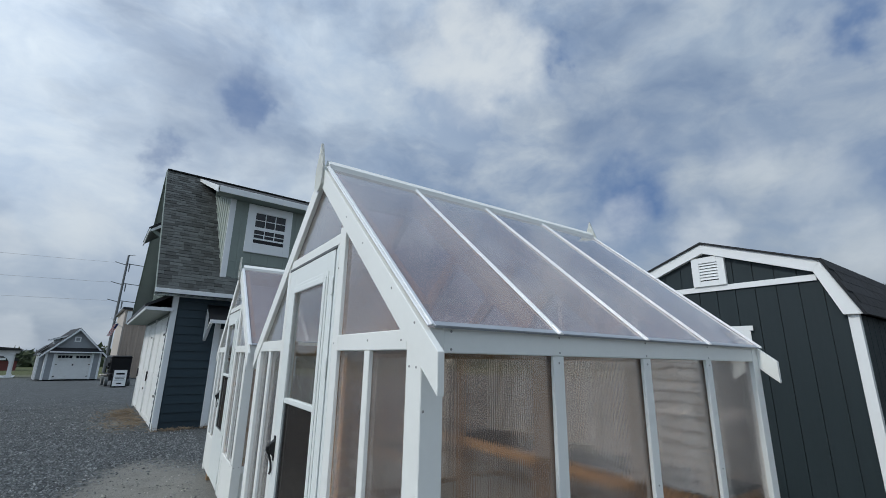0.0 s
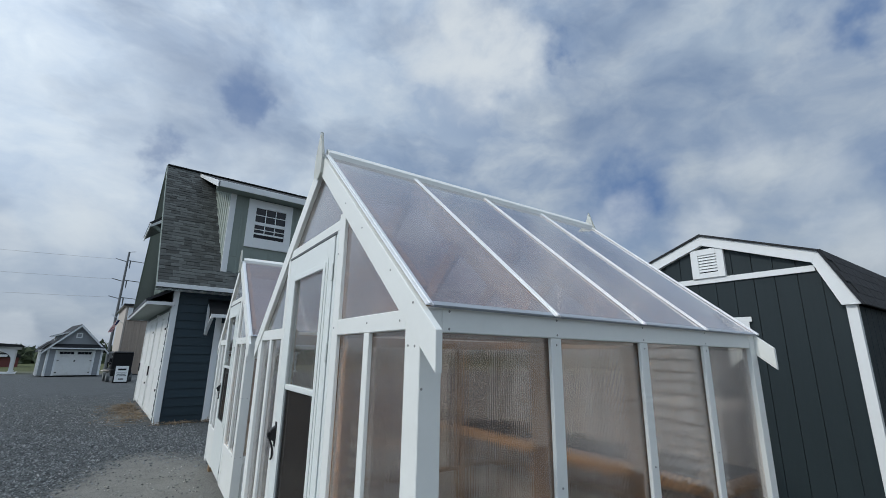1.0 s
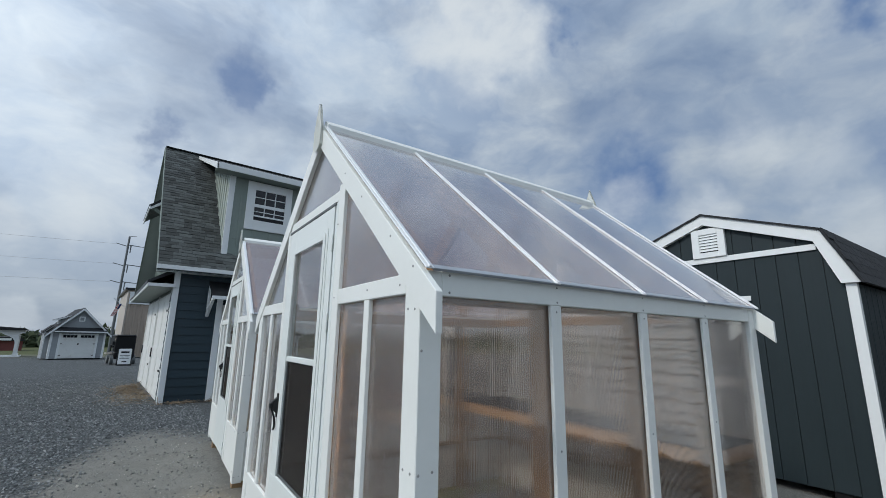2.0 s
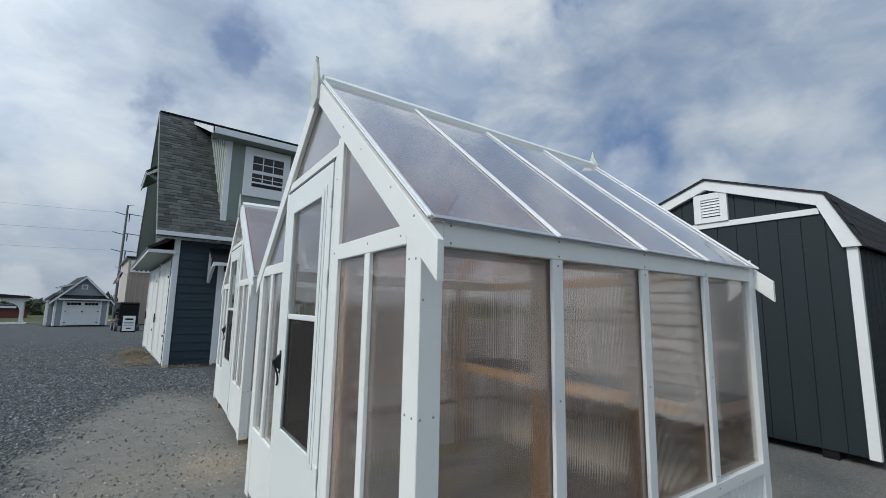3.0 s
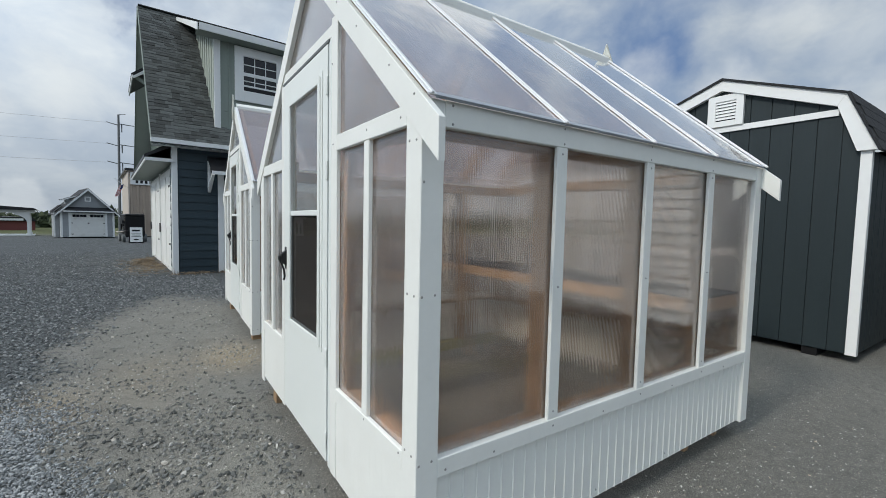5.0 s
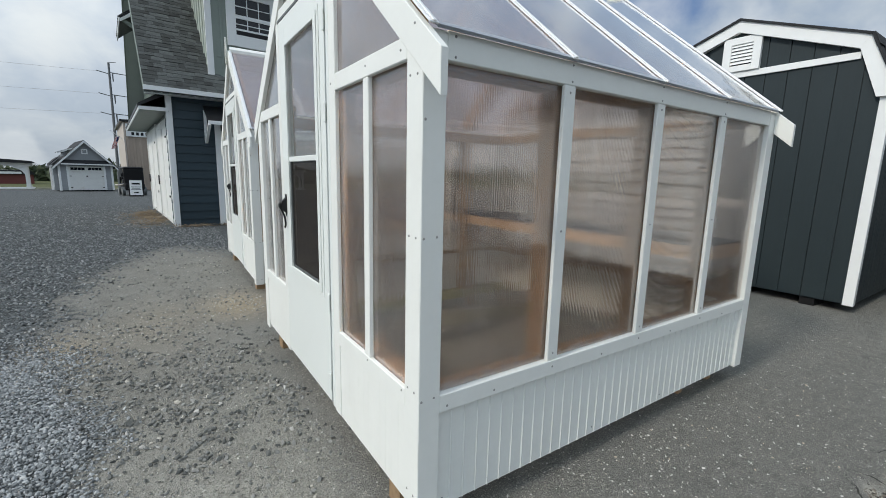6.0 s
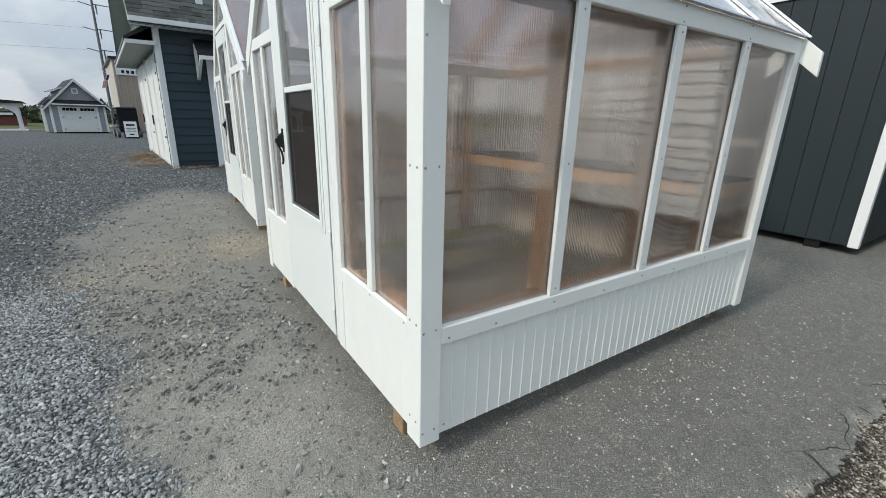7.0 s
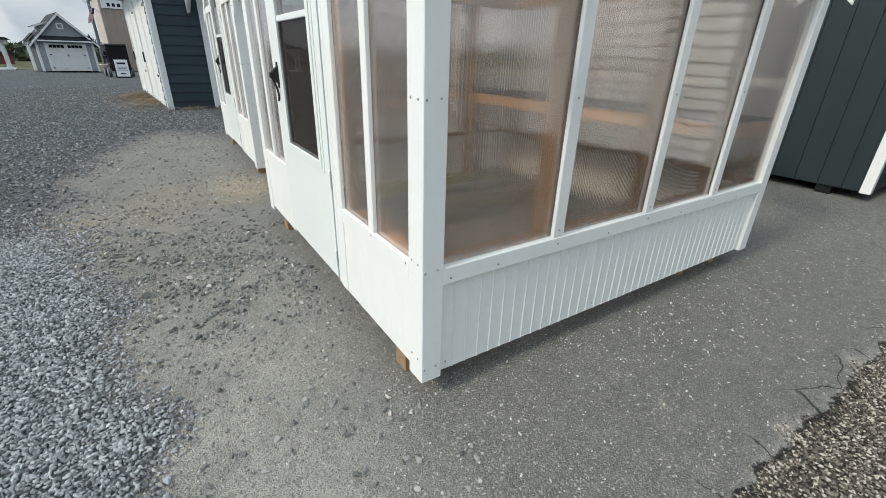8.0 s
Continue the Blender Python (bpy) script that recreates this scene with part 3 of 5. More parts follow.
        # uprights beside the door, header, cross beams and rails
        if not back:
            uprights = ((0.754, 0.827), (1.712, 1.77))
        else:
            uprights = ((0.80, 0.86), (1.58, 1.64))
        for a, b in uprights:
            top = min(rake_line(a), rake_line(b)) - h + 0.03
            z0 = 0.14
            part("upright", B(X(0.0), X(0.02), a, b, z0, top), WHITE, g)
        u0, u1 = uprights
        part("header", B(X(0.001), X(0.02), u0[1], u1[0], 2.232, 2.29), WHITE, g)
        for a, b in ((0.099, u0[0]), (u1[1], WIDTH - 0.099)):
            part("cross_beam", B(X(0.0), X(0.02), a, b, 1.70, 1.772), WHITE, g)
            part("front_rail", B(X(0.0), X(0.02), a, b, 0.516, 0.586), WHITE, g)
            c = a + (b - a) * 0.5 - (0.005 if a < 1 else -0.005)
            part("mullion", B(X(0.001), X(0.021), c - 0.020, c + 0.028, 0.586, 1.70), WHITE, g)
            part("pane", B(X(0.0212), X(0.030), a + 0.002, c, 0.58, 1.706, 0), PANE_X, g, "fluted clear polycarbonate pane").visible_shadow = False
            part("pane", B(X(0.0212), X(0.030), c + 0.001, b - 0.002, 0.58, 1.706, 0), PANE_X, g).visible_shadow = False
            n = 12
            for i in range(n):
                p0, p1 = a + (b - a) * i / n, a + (b - a) * (i + 1) / n
                part("bead_board", B(X(0.006), X(0.016), p0 + 0.0002, p1 - 0.0002, 0.137, 0.516, 0.0004), WHITE, g)
            part("backing_panel", B(X(0.0163), X(0.024), a, b, 0.138, 0.517, 0), WHITE, g)
            part("sill_plate", B(X(0.045), X(0.12), a + 0.02, b - 0.02, 0.545, 0.583), CEDARY, g)
            part("top_plate", B(X(0.045), X(0.12), a + 0.03, b - 0.03, 1.69, 1.77), CEDARY, g)
            stud_y = (b - 0.05, b) if a < 1 else (a, a + 0.05)
            part("stud", B(X(0.04), X(0.10), stud_y[0], stud_y[1], 0.14, 1.74), CEDAR, g)
            # triangular pane over the cross beam
            if a < 1:
                tri = [(0.10, 1.77), (b, 1.77), (b, rake_line(b) - h), (0.12, rake_line(0.12) - h + 0.01)]
            else:
                tri = [(a, 1.77), (WIDTH - 0.10, 1.77), (WIDTH - 0.12, rake_line(0.12) - h + 0.01), (a, rake_line(a) - h)]
            part("gable_pane", prism(tri, "x", X(0.0205), X(0.0295)), PANE_X, g).visible_shadow = False
        tri = [(u0[1] - 0.02, 2.28), (u1[0] + 0.02, 2.28), (u1[0] + 0.02, rake_line(u1[0] + 0.02) - 0.08), (mid, RIDGE - 0.09), (u0[1] - 0.02, rake_line(u0[1] - 0.02) - 0.08)]
        part("gable_pane", prism(tri, "x", X(0.0205), X(0.0295)), PANE_X, g).visible_shadow = False
        if back:
            part("pane", B(X(0.026), X(0.036), u0[1], u1[0], 0.595, 2.24, 0), PANE_X, g).visible_shadow = False
            part("front_rail", B(X(0.0), X(0.03), u0[1], u1[0], 0.535, 0.603), WHITE, g)
            part("lower_panel", B(X(0.008), X(0.02), u0[1], u1[0], 0.137, 0.535), WHITE, g)
            part("sill_plate", B(X(0.045), X(0.12), u0[1], u1[0], 0.575, 0.607), CEDARY, g)
            part("top_plate", B(X(0.045), X(0.12), u0[1], u1[0], 1.69, 1.77), CEDARY, g)
    for y in (0.20, 2.10):
        part("support_block", B(0.035, 0.23, y, y + 0.09, 0.0, 0.137, 0.004), SKID, g, "treated timber support block")

    # door with a sliding glass over an insect screen
    d = part("door", B(-0.004, 0.028, 0.872, 1.69, 0.168, 0.745, 0.002), DOORW, g, "white enamelled storm door")
    Y0, Y1, G0, G1 = 0.872, 1.69, 0.972, 1.545
    part("stile", B(-0.004, 0.028, Y0, G0, 0.745, 2.215, 0.002), DOORW, d)
    part("stile", B(-0.004, 0.028, G1, Y1, 0.745, 2.215, 0.002), DOORW, d)
    part("top_rail", B(-0.004, 0.028, G0, G1, 2.075, 2.215, 0.002), DOORW, d)
    for step, (k, x) in enumerate(((0.034, -0.009), (0.012, -0.015))):
        lo, hi = G0 - k, G1 + k
        for a, b, c, e in ((lo, G0 + 0.022, 0.745 - k, 2.075 + k), (G1 - 0.022, hi, 0.745 - k, 2.075 + k), (G0 + 0.022, G1 - 0.022, 2.053, 2.075 + k), (G0 + 0.022, G1 - 0.022, 0.745 - k, 0.767)):
            part("glazing_bead", B(x, -0.004 - 0.0001 * step if step == 0 else -0.0091, a, b, c, e, 0.0025), DOORW, d)
    part("meeting_rail", B(-0.009, 0.02, G0 + 0.022, G1 - 0.022, 1.402, 1.432, 0.003), DOORW, d)
    part("glass_pane", B(0.006, 0.010, G0 + 0.02, G1 - 0.02, 1.43, 2.06, 0), GLASS, d, "clear glass pane").visible_shadow = False
    part("insect_screen", B(0.004, 0.007, G0 + 0.02, G1 - 0.02, 0.76, 1.405, 0), SCREEN, d, "dark insect screen").visible_shadow = False
    for a, b, c, e in ((G0 + 0.022, G0 + 0.034, 0.767, 1.402), (G1 - 0.034, G1 - 0.022, 0.767, 1.402), (G0 + 0.034, G1 - 0.034, 0.767, 0.779)):
        part("screen_seal", B(-0.004, 0.003, a, b, c, e, 0.001), RUBBER_AND_GAP, d, "grey rubber seal")
    # Dark strip added to draw the shadow gap between door and header.
    part("drip_cap", B(-0.006, 0.02, 0.85, 1.71, 2.217, 2.2315, 0.001), RUBBER_AND_GAP, d, "dark strip standing in for the shadow gap over the door")
    part("jamb", B(0.0, 0.03, 0.828, 0.861, 0.15, 2.23, 0.002), DOORW, d)
    # Recess shade beside the jamb, put in as a dark strip.
    part("weather_strip", B(0.016, 0.028, 0.8615, 0.8715, 0.16, 2.23, 0), RUBBER_AND_GAP, d, "dark strip standing in for shade in the hinge-side gap")
    for z in (0.28, 0.70, 1.62, 2.02):
        part("hinge", B(-0.012, -0.003, 0.862, 0.878, z - 0.045, z + 0.045, 0.003), DOORW, d, "small white hinge")
    hb = box(bmesh.new(), -0.010, -0.004, 1.634, 1.662, 1.065, 1.205, 0.002)
    prism([(-0.004, 1.085), (-0.004, 1.185), (-0.036, 1.160), (-0.036, 1.108)], "y", 1.630, 1.666, 0.003, hb)
    box(hb, -0.052, -0.034, 1.634, 1.662, 1.118, 1.150, 0.004)
    handle = part("door_handle", hb, BLACK, d, "black lever handle with a curved pull")
    prev = None
    pull = bmesh.new()
    for i in range(9):
        a = i / 8
        p = Vector((-0.040 + 0.026 * a + 0.010 * math.sin(math.pi * a) - 0.006 * (a > 0.95), 1.648, 1.118 - 0.125 * a))
        if prev is not None:
            rod(prev, p, 0.0065, None, 6, pull)
        prev = p

    # screw heads
    part("pull_loop", pull, BLACK, d)
    for z in (0.16, 0.575, 1.14, 1.51):
        screw(0.012, 0, z, "-y")
        if z not in (1.51,):
            screw(0.062, 0, z + 0.003, "-y")
    for z in (0.20, 0.60, 1.14, 1.645):
        screw(0, 0.03, z, "-x"), screw(0, 0.075, z + 0.002, "-x")
    for y, z in ((0.065, 1.735), (0.14, 1.735), (0.04, 1.79), (0.22, 1.93), (0.52, 2.17), (0.75, 2.355), (0.80, 2.10), (0.80, 1.735), (0.42, 1.74), (0.42, 0.57), (0.12, 0.57)):
        screw(-0.006 if z > 1.78 else 0, y, z, "-x")
    for x in (0.12, 0.668, 1.295, 1.92):
        screw(x, 0.002, 1.765, "-y"), screw(x, 0.002, 1.705, "-y")
    for m in MULL:
        screw(m, 0.003, 1.665, "-y"), screw(m, 0.003, 1.13, "-y"), screw(m, 0.003, 0.61, "-y"), screw(m, 0.0, 0.55, "-y")
    for x in (0.12, 0.34, 1.0, 1.6, 2.2):
        screw(x, 0.0, 0.532, "-y"), screw(x, 0.020, 0.145, "-y")
    return g


gh = greenhouse()
copy_thing(gh, pose(0.165, 3.80, 0.0, 0, 0, -1.0))


def bench():
    """One bench along the far gable, from side wall to side wall."""
    x0, x1, y0, y1 = 1.942, 2.45, 0.06, 2.38
    b = thing("potting_bench", "cedar potting bench with a dark mesh top inside the greenhouse", "bench")
    part("front_board", B(x0, x0 + 0.035, y0, y1, 0.872, 0.958), BENCHW, b)
    part("back_board", B(x1 - 0.035, x1, y0, y1, 0.872, 0.958), BENCHW, b)
    for y in (y0, y1 - 0.035):
        part("end_board", B(x0 + 0.036, x1 - 0.036, y, y + 0.035, 0.872, 0.958), BENCHW, b)
    part("mesh_top", B(x0 - 0.008, x1, y0 - 0.008, y1 + 0.008, 0.959, 0.972), BLACKMESH, b, "dark mesh bench top")
    for x in (x0 + 0.04, x1 - 0.09):
        for y in (y0 + 0.04, y1 - 0.09):
            part("leg", B(x, x + 0.05, y, y + 0.05, gz(x, y), 0.957), CEDAR, b)


bench()


# ---- grey-blue garage with dormer ----
def garage():
    g = thing("garage", "slate blue and sage green garage with steep shingled roof and dormer", "garage", at=pose(-0.31, 10.6, -0.02, 0, 0, 4.0))
    LEN, DEP, EZ, RZ, RV = 9.0, 6.86, 3.08, 7.29, 3.43
    T = (RZ - 3.10) / (RV + 0.35)
    part("wall", B(0.03, LEN, 0.03, 0.2, 0.0, EZ + 0.1, 0), NAVY, g, "slate blue front wall")
    lap = mesh_of("lap_board", prism([(0.028, 0.0), (-0.004, 0.0), (0.018, 0.196), (0.028, 0.196)], "x", 0.10, LEN), NAVY)
    for i in range(16):
        ob = part("lap_board", lap, NAVY, g)
        ob.matrix_basis = pose(0, 0, 0.02 + 0.192 * i)
    # gable wall: blue below, green boards above
    gable = [(0.2, 0.0), (DEP, 0.0), (DEP, EZ), (RV, RZ - 0.25), (0.2, EZ + 0.3)]
    part("gable_wall", prism(gable, "x", 0.02, 0.2), SAGE, g, "sage green gable wall")
    for i in range(16):
        v = 0.42 + i * 0.41
        top = RZ - 0.3 - T * abs(v - RV)
        part("batten", B(-0.002, 0.0195, v, v + 0.05, 2.9, top), SAGE, g)
    part("back_wall", B(0.2, LEN, DEP - 0.2, DEP, 0, EZ), NAVY, g)
    part("end_wall", prism([(0.2, 0.0), (DEP - 0.2, 0.0), (DEP - 0.2, EZ), (RV, RZ - 0.25), (0.2, EZ)], "x", LEN - 0.2, LEN - 0.03), SAGE, g)
    part("corner_board", B(-0.04, 0.08, -0.022, 0.13, 0.0, 3.08), VINYL, g, "white corner board")
    side_lap = mesh_of("lap_board", prism([(0.019, 0.0), (-0.049, 0.0), (-0.034, 0.196), (0.019, 0.196)], "y", 0.131, 0.299), NAVY)
    for i in range(13):
        part("lap_board", side_lap, NAVY, g).matrix_basis = pose(0, 0, 0.02 + 0.192 * i)
    # roof slabs
    def slab(v0, z0, v1, z1, u0, u1, th):
        return prism([(v0, z0), (v1, z1), (v1, z1 - th), (v0, z0 - th)], "x", u0, u1)
    roof = part("roof", slab(-0.35, 3.10, RV, RZ, -0.43, LEN + 0.3, 0.12), SHINGLE, g, "dark grey asphalt shingle roof")
    part("roof_slope", slab(2 * RV + 0.35, 3.10, RV, RZ, -0.43, LEN + 0.3, 0.12), SHINGLE, roof)
    part("ridge_cap", beam((-0.43, RV, RZ + 0.015), (LEN + 0.3, RV, RZ + 0.015), 0.16, 0.03), SHINGLE, roof)
    part("eave_fascia", B(-0.45, LEN + 0.3, -0.39, -0.352, 3.02, 3.115), VINYL, g, "white eave fascia")
    part("soffit", B(-0.42, LEN, -0.35, 0.03, 2.985, 3.0), VINYL, g)
    for a, b in (((-0.35, 2.975), (RV, RZ - 0.125)), ((2 * RV + 0.35, 2.975), (RV, RZ - 0.125))):
        part("gable_soffit", prism([a, b, (b[0], b[1] - 0.015), (a[0], a[1] - 0.015)], "x", -0.428, 0.02), PALE, g, "pale gable soffit")
    part("rake_fascia", prism([(2 * RV + 0.35, 3.10), (RV, RZ - 0.005), (RV, RZ - 0.17), (2 * RV + 0.35, 2.93)], "x", -0.455, -0.431), SAGE, g)
    part("rake_fascia", prism([(-0.35, 3.10), (RV, RZ - 0.005), (RV, RZ - 0.14), (-0.35, 2.965)], "x", -0.447, -0.431), SAGE, g)
    # shingles on the slope that is seen
    n = Vector((0, -T, 1)).normalized()
    along = Vector((0, 1, T)).normalized()
    rows, expo = 44, Vector((0, RV + 0.35, RZ - 3.10)).length / 44
    tabs = []
    for w in (0.12, 0.17, 0.22, 0.28):
        tabs.append((w, mesh_of("shingle", box(bmesh.new(), 0.001, w - 0.001, 0.0, expo * 1.05, 0.0, 0.009), SHINGLE)))
    rng = random.Random(4)
    frame3 = Matrix((Vector((1, 0, 0)), along, n)).transposed().to_4x4()
    for r in range(rows):
        v = r * expo
        base = Vector((0, -0.36, 3.10)) + along * v + n * 0.002
        u = -0.43
        limit = 1.15 if base.y < 0.3 else 0.92
        while u < limit:
            w, me = rng.choice(tabs)
            ob = part("shingle", me, SHINGLE, roof)
            m = frame3.copy()
            m.translation = base + Vector((u, 0, 0)) + n * (0.003 * rng.random()) - along * (rng.choice((0.0, 0.0, 0.02, 0.03)) if r else 0.0)
            ob.matrix_basis = m @ pose(0, 0, 0, -2.4, 0, 0)
            u += w
    # dormer
    DT = (7.27 - 5.86) / (3.41 + 0.27)
    dz = lambda v: 5.86 + DT * (v + 0.27)
    rz = lambda v: 3.10 + T * (v + 0.35)
    front = part("dormer_wall", B(0.92, 4.6, 0.10, 0.22, 3.4, dz(0.1) - 0.10, 0), SAGE, g, "sage green dormer front")
    for u in (1.20, 1.20 + 0.42 * 3.4, 2.95, 3.4, 3.85, 4.3):
        part("batten", B(u, u + 0.045, 0.078, 0.0995, 3.5, 5.72), SAGE, front)
    part("seam_board", B(1.1, 4.6, 0.088, 0.0985, 4.02, 4.06), SAGE, front)
    for u in (1.55, 1.98, 2.40):
        part("batten", B(u, u + 0.045, 0.078, 0.0995, 3.5, 4.28), SAGE, front)
    part("corner_board", B(0.88, 1.02, 0.07, 0.11, 3.52, 5.72), VINYL, g, "white corner board")
    part("dormer_side", prism([(0.11, rz(0.11) - 0.05), (0.11, dz(0.11) - 0.1), (3.3, dz(3.3) - 0.12), (3.3, rz(3.3) - 0.2)], "x", 0.92, 1.02), PALE, g, "pale board and batten dormer side")
    for i in range(9):
        v = 0.28 + i * 0.3
        part("batten", B(0.898, 0.9195, v, v + 0.05, rz(v) + 0.0, dz(v) - 0.1), PALE, g)
    droof = part("dormer_roof", prism([(-0.27, 5.86), (3.41, 7.27), (3.41, 7.17), (-0.27, 5.76)], "x", 0.50, 5.0), SHINGLEK, g, "black dormer roof edge")
    part("fascia", B(0.52, 5.0, -0.295, -0.271, 5.695, 5.855), VINYL, droof, "white fascia")
    part("rake_board", prism([(-0.295, 5.84), (3.35, 7.235), (3.35, 7.14), (-0.295, 5.67)], "x", 0.478, 0.4995), VINYL, droof, "white rake board")
    part("soffit", prism([(-0.27, 5.69), (0.1, 5.69), (0.1, 5.70), (-0.27, 5.70)], "x", 0.5, 5.0), SAGE, droof)
    # dormer window
    w = part("window", B(1.545, 2.345, 0.085, 0.0995, 4.60, 5.44, 0), DARKWIN, g, "white-framed sash window with dark panes")
    for a, b, c, e in ((1.34, 1.545, 4.33, 5.66), (2.345, 2.52, 4.33, 5.66), (1.545, 2.345, 5.44, 5.66), (1.545, 2.345, 4.33, 4.60)):
        part("window_frame", B(a, b, 0.05, 0.0995, c, e, 0.004), VINYL, w)
    part("meeting_rail", B(1.545, 2.345, 0.058, 0.0845, 4.965, 5.05), VINYL, w)
    for z0, z1 in ((5.05, 5.44), (4.70, 4.99)):
        for i in (1, 2):
            u = 1.545 + 0.8 * i / 3
            part("muntin", B(u - 0.011, u + 0.011, 0.074, 0.0845, z0, z1), VINYL, w)
        part("muntin", B(1.545, 2.345, 0.073, 0.0843, (z0 + z1) / 2 - 0.011, (z0 + z1) / 2 + 0.011), VINYL, w)
    part("sash_rail", B(1.545, 2.345, 0.066, 0.0845, 4.70, 4.745), VINYL, w)
    part("open_gap", B(1.56, 2.33, 0.070, 0.0846, 4.605, 4.70), BLACK, w, "dark gap of the raised sash")
    # door and little awning on the front wall
    part("door_trim", B(0.92, 1.05, -0.03, 0.0, 0.0, 2.45), VINYL, g)
    part("door_trim", B(1.95, 2.08, -0.03, 0.0, 0.0, 2.45), VINYL, g)
    part("side_door", B(1.05, 1.95, -0.015, 0.0, 0.0, 2.3), OLDWHITE, g, "white side door")
    aw = part("awning", prism([(0.0, 2.86), (-0.62, 2.47), (-0.62, 2.42), (0.0, 2.80)], "x", 0.70, 2.3), TIN, g, "black metal door awning")
    part("fascia", B(0.69, 2.31, -0.645, -0.622, 2.39, 2.47), VINYL, aw)
    for u in (0.73, 2.2):
        part("bracket", beam((u, -0.55, 2.40), (u, -0.02, 2.02), 0.06, 0.06), VINYL, aw)
        part("bracket", beam((u, -0.02, 2.02), (u, -0.02, 2.75), 0.06, 0.04), VINYL, aw)
    # pent roof over the vehicle doors
    pent = part("pent_roof", prism([(-0.56, 2.76), (0.02, 3.14), (0.02, 3.02), (-0.56, 2.70)], "y", -0.09, DEP + 0.1), TIN, g, "black metal pent roof")
    part("fascia", B(-0.545, -0.521, -0.08, DEP + 0.1, 2.64, 2.715), VINYL, pent, "white fascia")
    part("fascia", prism([(-0.545, 2.64), (0.0, 2.64), (0.0, 2.72), (-0.545, 2.71)], "y", -0.085, -0.061), VINYL, pent)
    part("soffit", B(-0.52, 0.01, -0.06, DEP + 0.1, 2.645, 2.66, 0), SAGE, pent)
    for a, b in ((0.42, 3.02), (3.30, 6.22)):
        door = part("garage_door", B(-0.012, 0.018, a, b, 0.05, 2.56), OLDWHITE, g, "weathered white carriage door")
        part("door_gap", B(-0.0135, -0.0125, (a + b) / 2 - 0.008, (a + b) / 2 + 0.008, 0.06, 2.55, 0), BLACK, door)
        for v in (a + 0.06, (a + b) / 2 - 0.08, (a + b) / 2 + 0.08, b - 0.06):
            part("panel_trim", B(-0.022, -0.0125, v - 0.05, v + 0.05, 0.08, 2.5), OLDWHITE, door)
        for z in (0.08, 1.1, 2.4):
            part("panel_trim", B(-0.024, -0.0127, a + 0.12, (a + b) / 2 - 0.14, z, z + 0.1), OLDWHITE, door)
            part("panel_trim", B(-0.024, -0.0127, (a + b) / 2 + 0.14, b - 0.12, z, z + 0.1), OLDWHITE, door)
        for z in (0.7, 2.1):
            part("hinge", B(-0.05, -0.033, a + 0.06, a + 0.2, z, z + 0.05), BLACK, door, "black strap hinge")
        part("door_handle", rod((-0.05, b - 0.15, 0.95), (-0.05, b - 0.15, 1.2), 0.018), BLACK, door)
    for v in (0.30, 3.10, 6.25):
        part("door_trim", B(-0.03, 0.018, v, v + 0.11, 0.0, 2.62), OLDWHITE, g)
    # awning high on the gable
    ua = part("gable_awning", prism([(0.0, 5.62), (-0.62, 5.10), (-0.62, 5.05), (0.0, 5.55)], "y", 2.35, 4.5), TIN, g, "black corrugated gable awning")
    part("fascia", B(-0.645, -0.621, 2.33, 4.52, 5.0, 5.08), VINYL, ua)
    part("bracket", beam((-0.56, 2.42, 5.05), (0.0, 2.42, 4.7), 0.08, 0.08), SAGE, ua)
    part("bracket", prism([(0, 5.55), (-0.62, 5.05), (-0.62, 4.98), (0, 5.42)], "y", 2.33, 2.349), VINYL, ua)
    for i in range(9):
        part("rib", prism([(0.0, 5.65), (-0.66, 5.11), (-0.66, 5.08), (0.0, 5.60)], "y", 2.36 + i * 0.25, 2.44 + i * 0.25), TIN, ua)
    return g


garage()


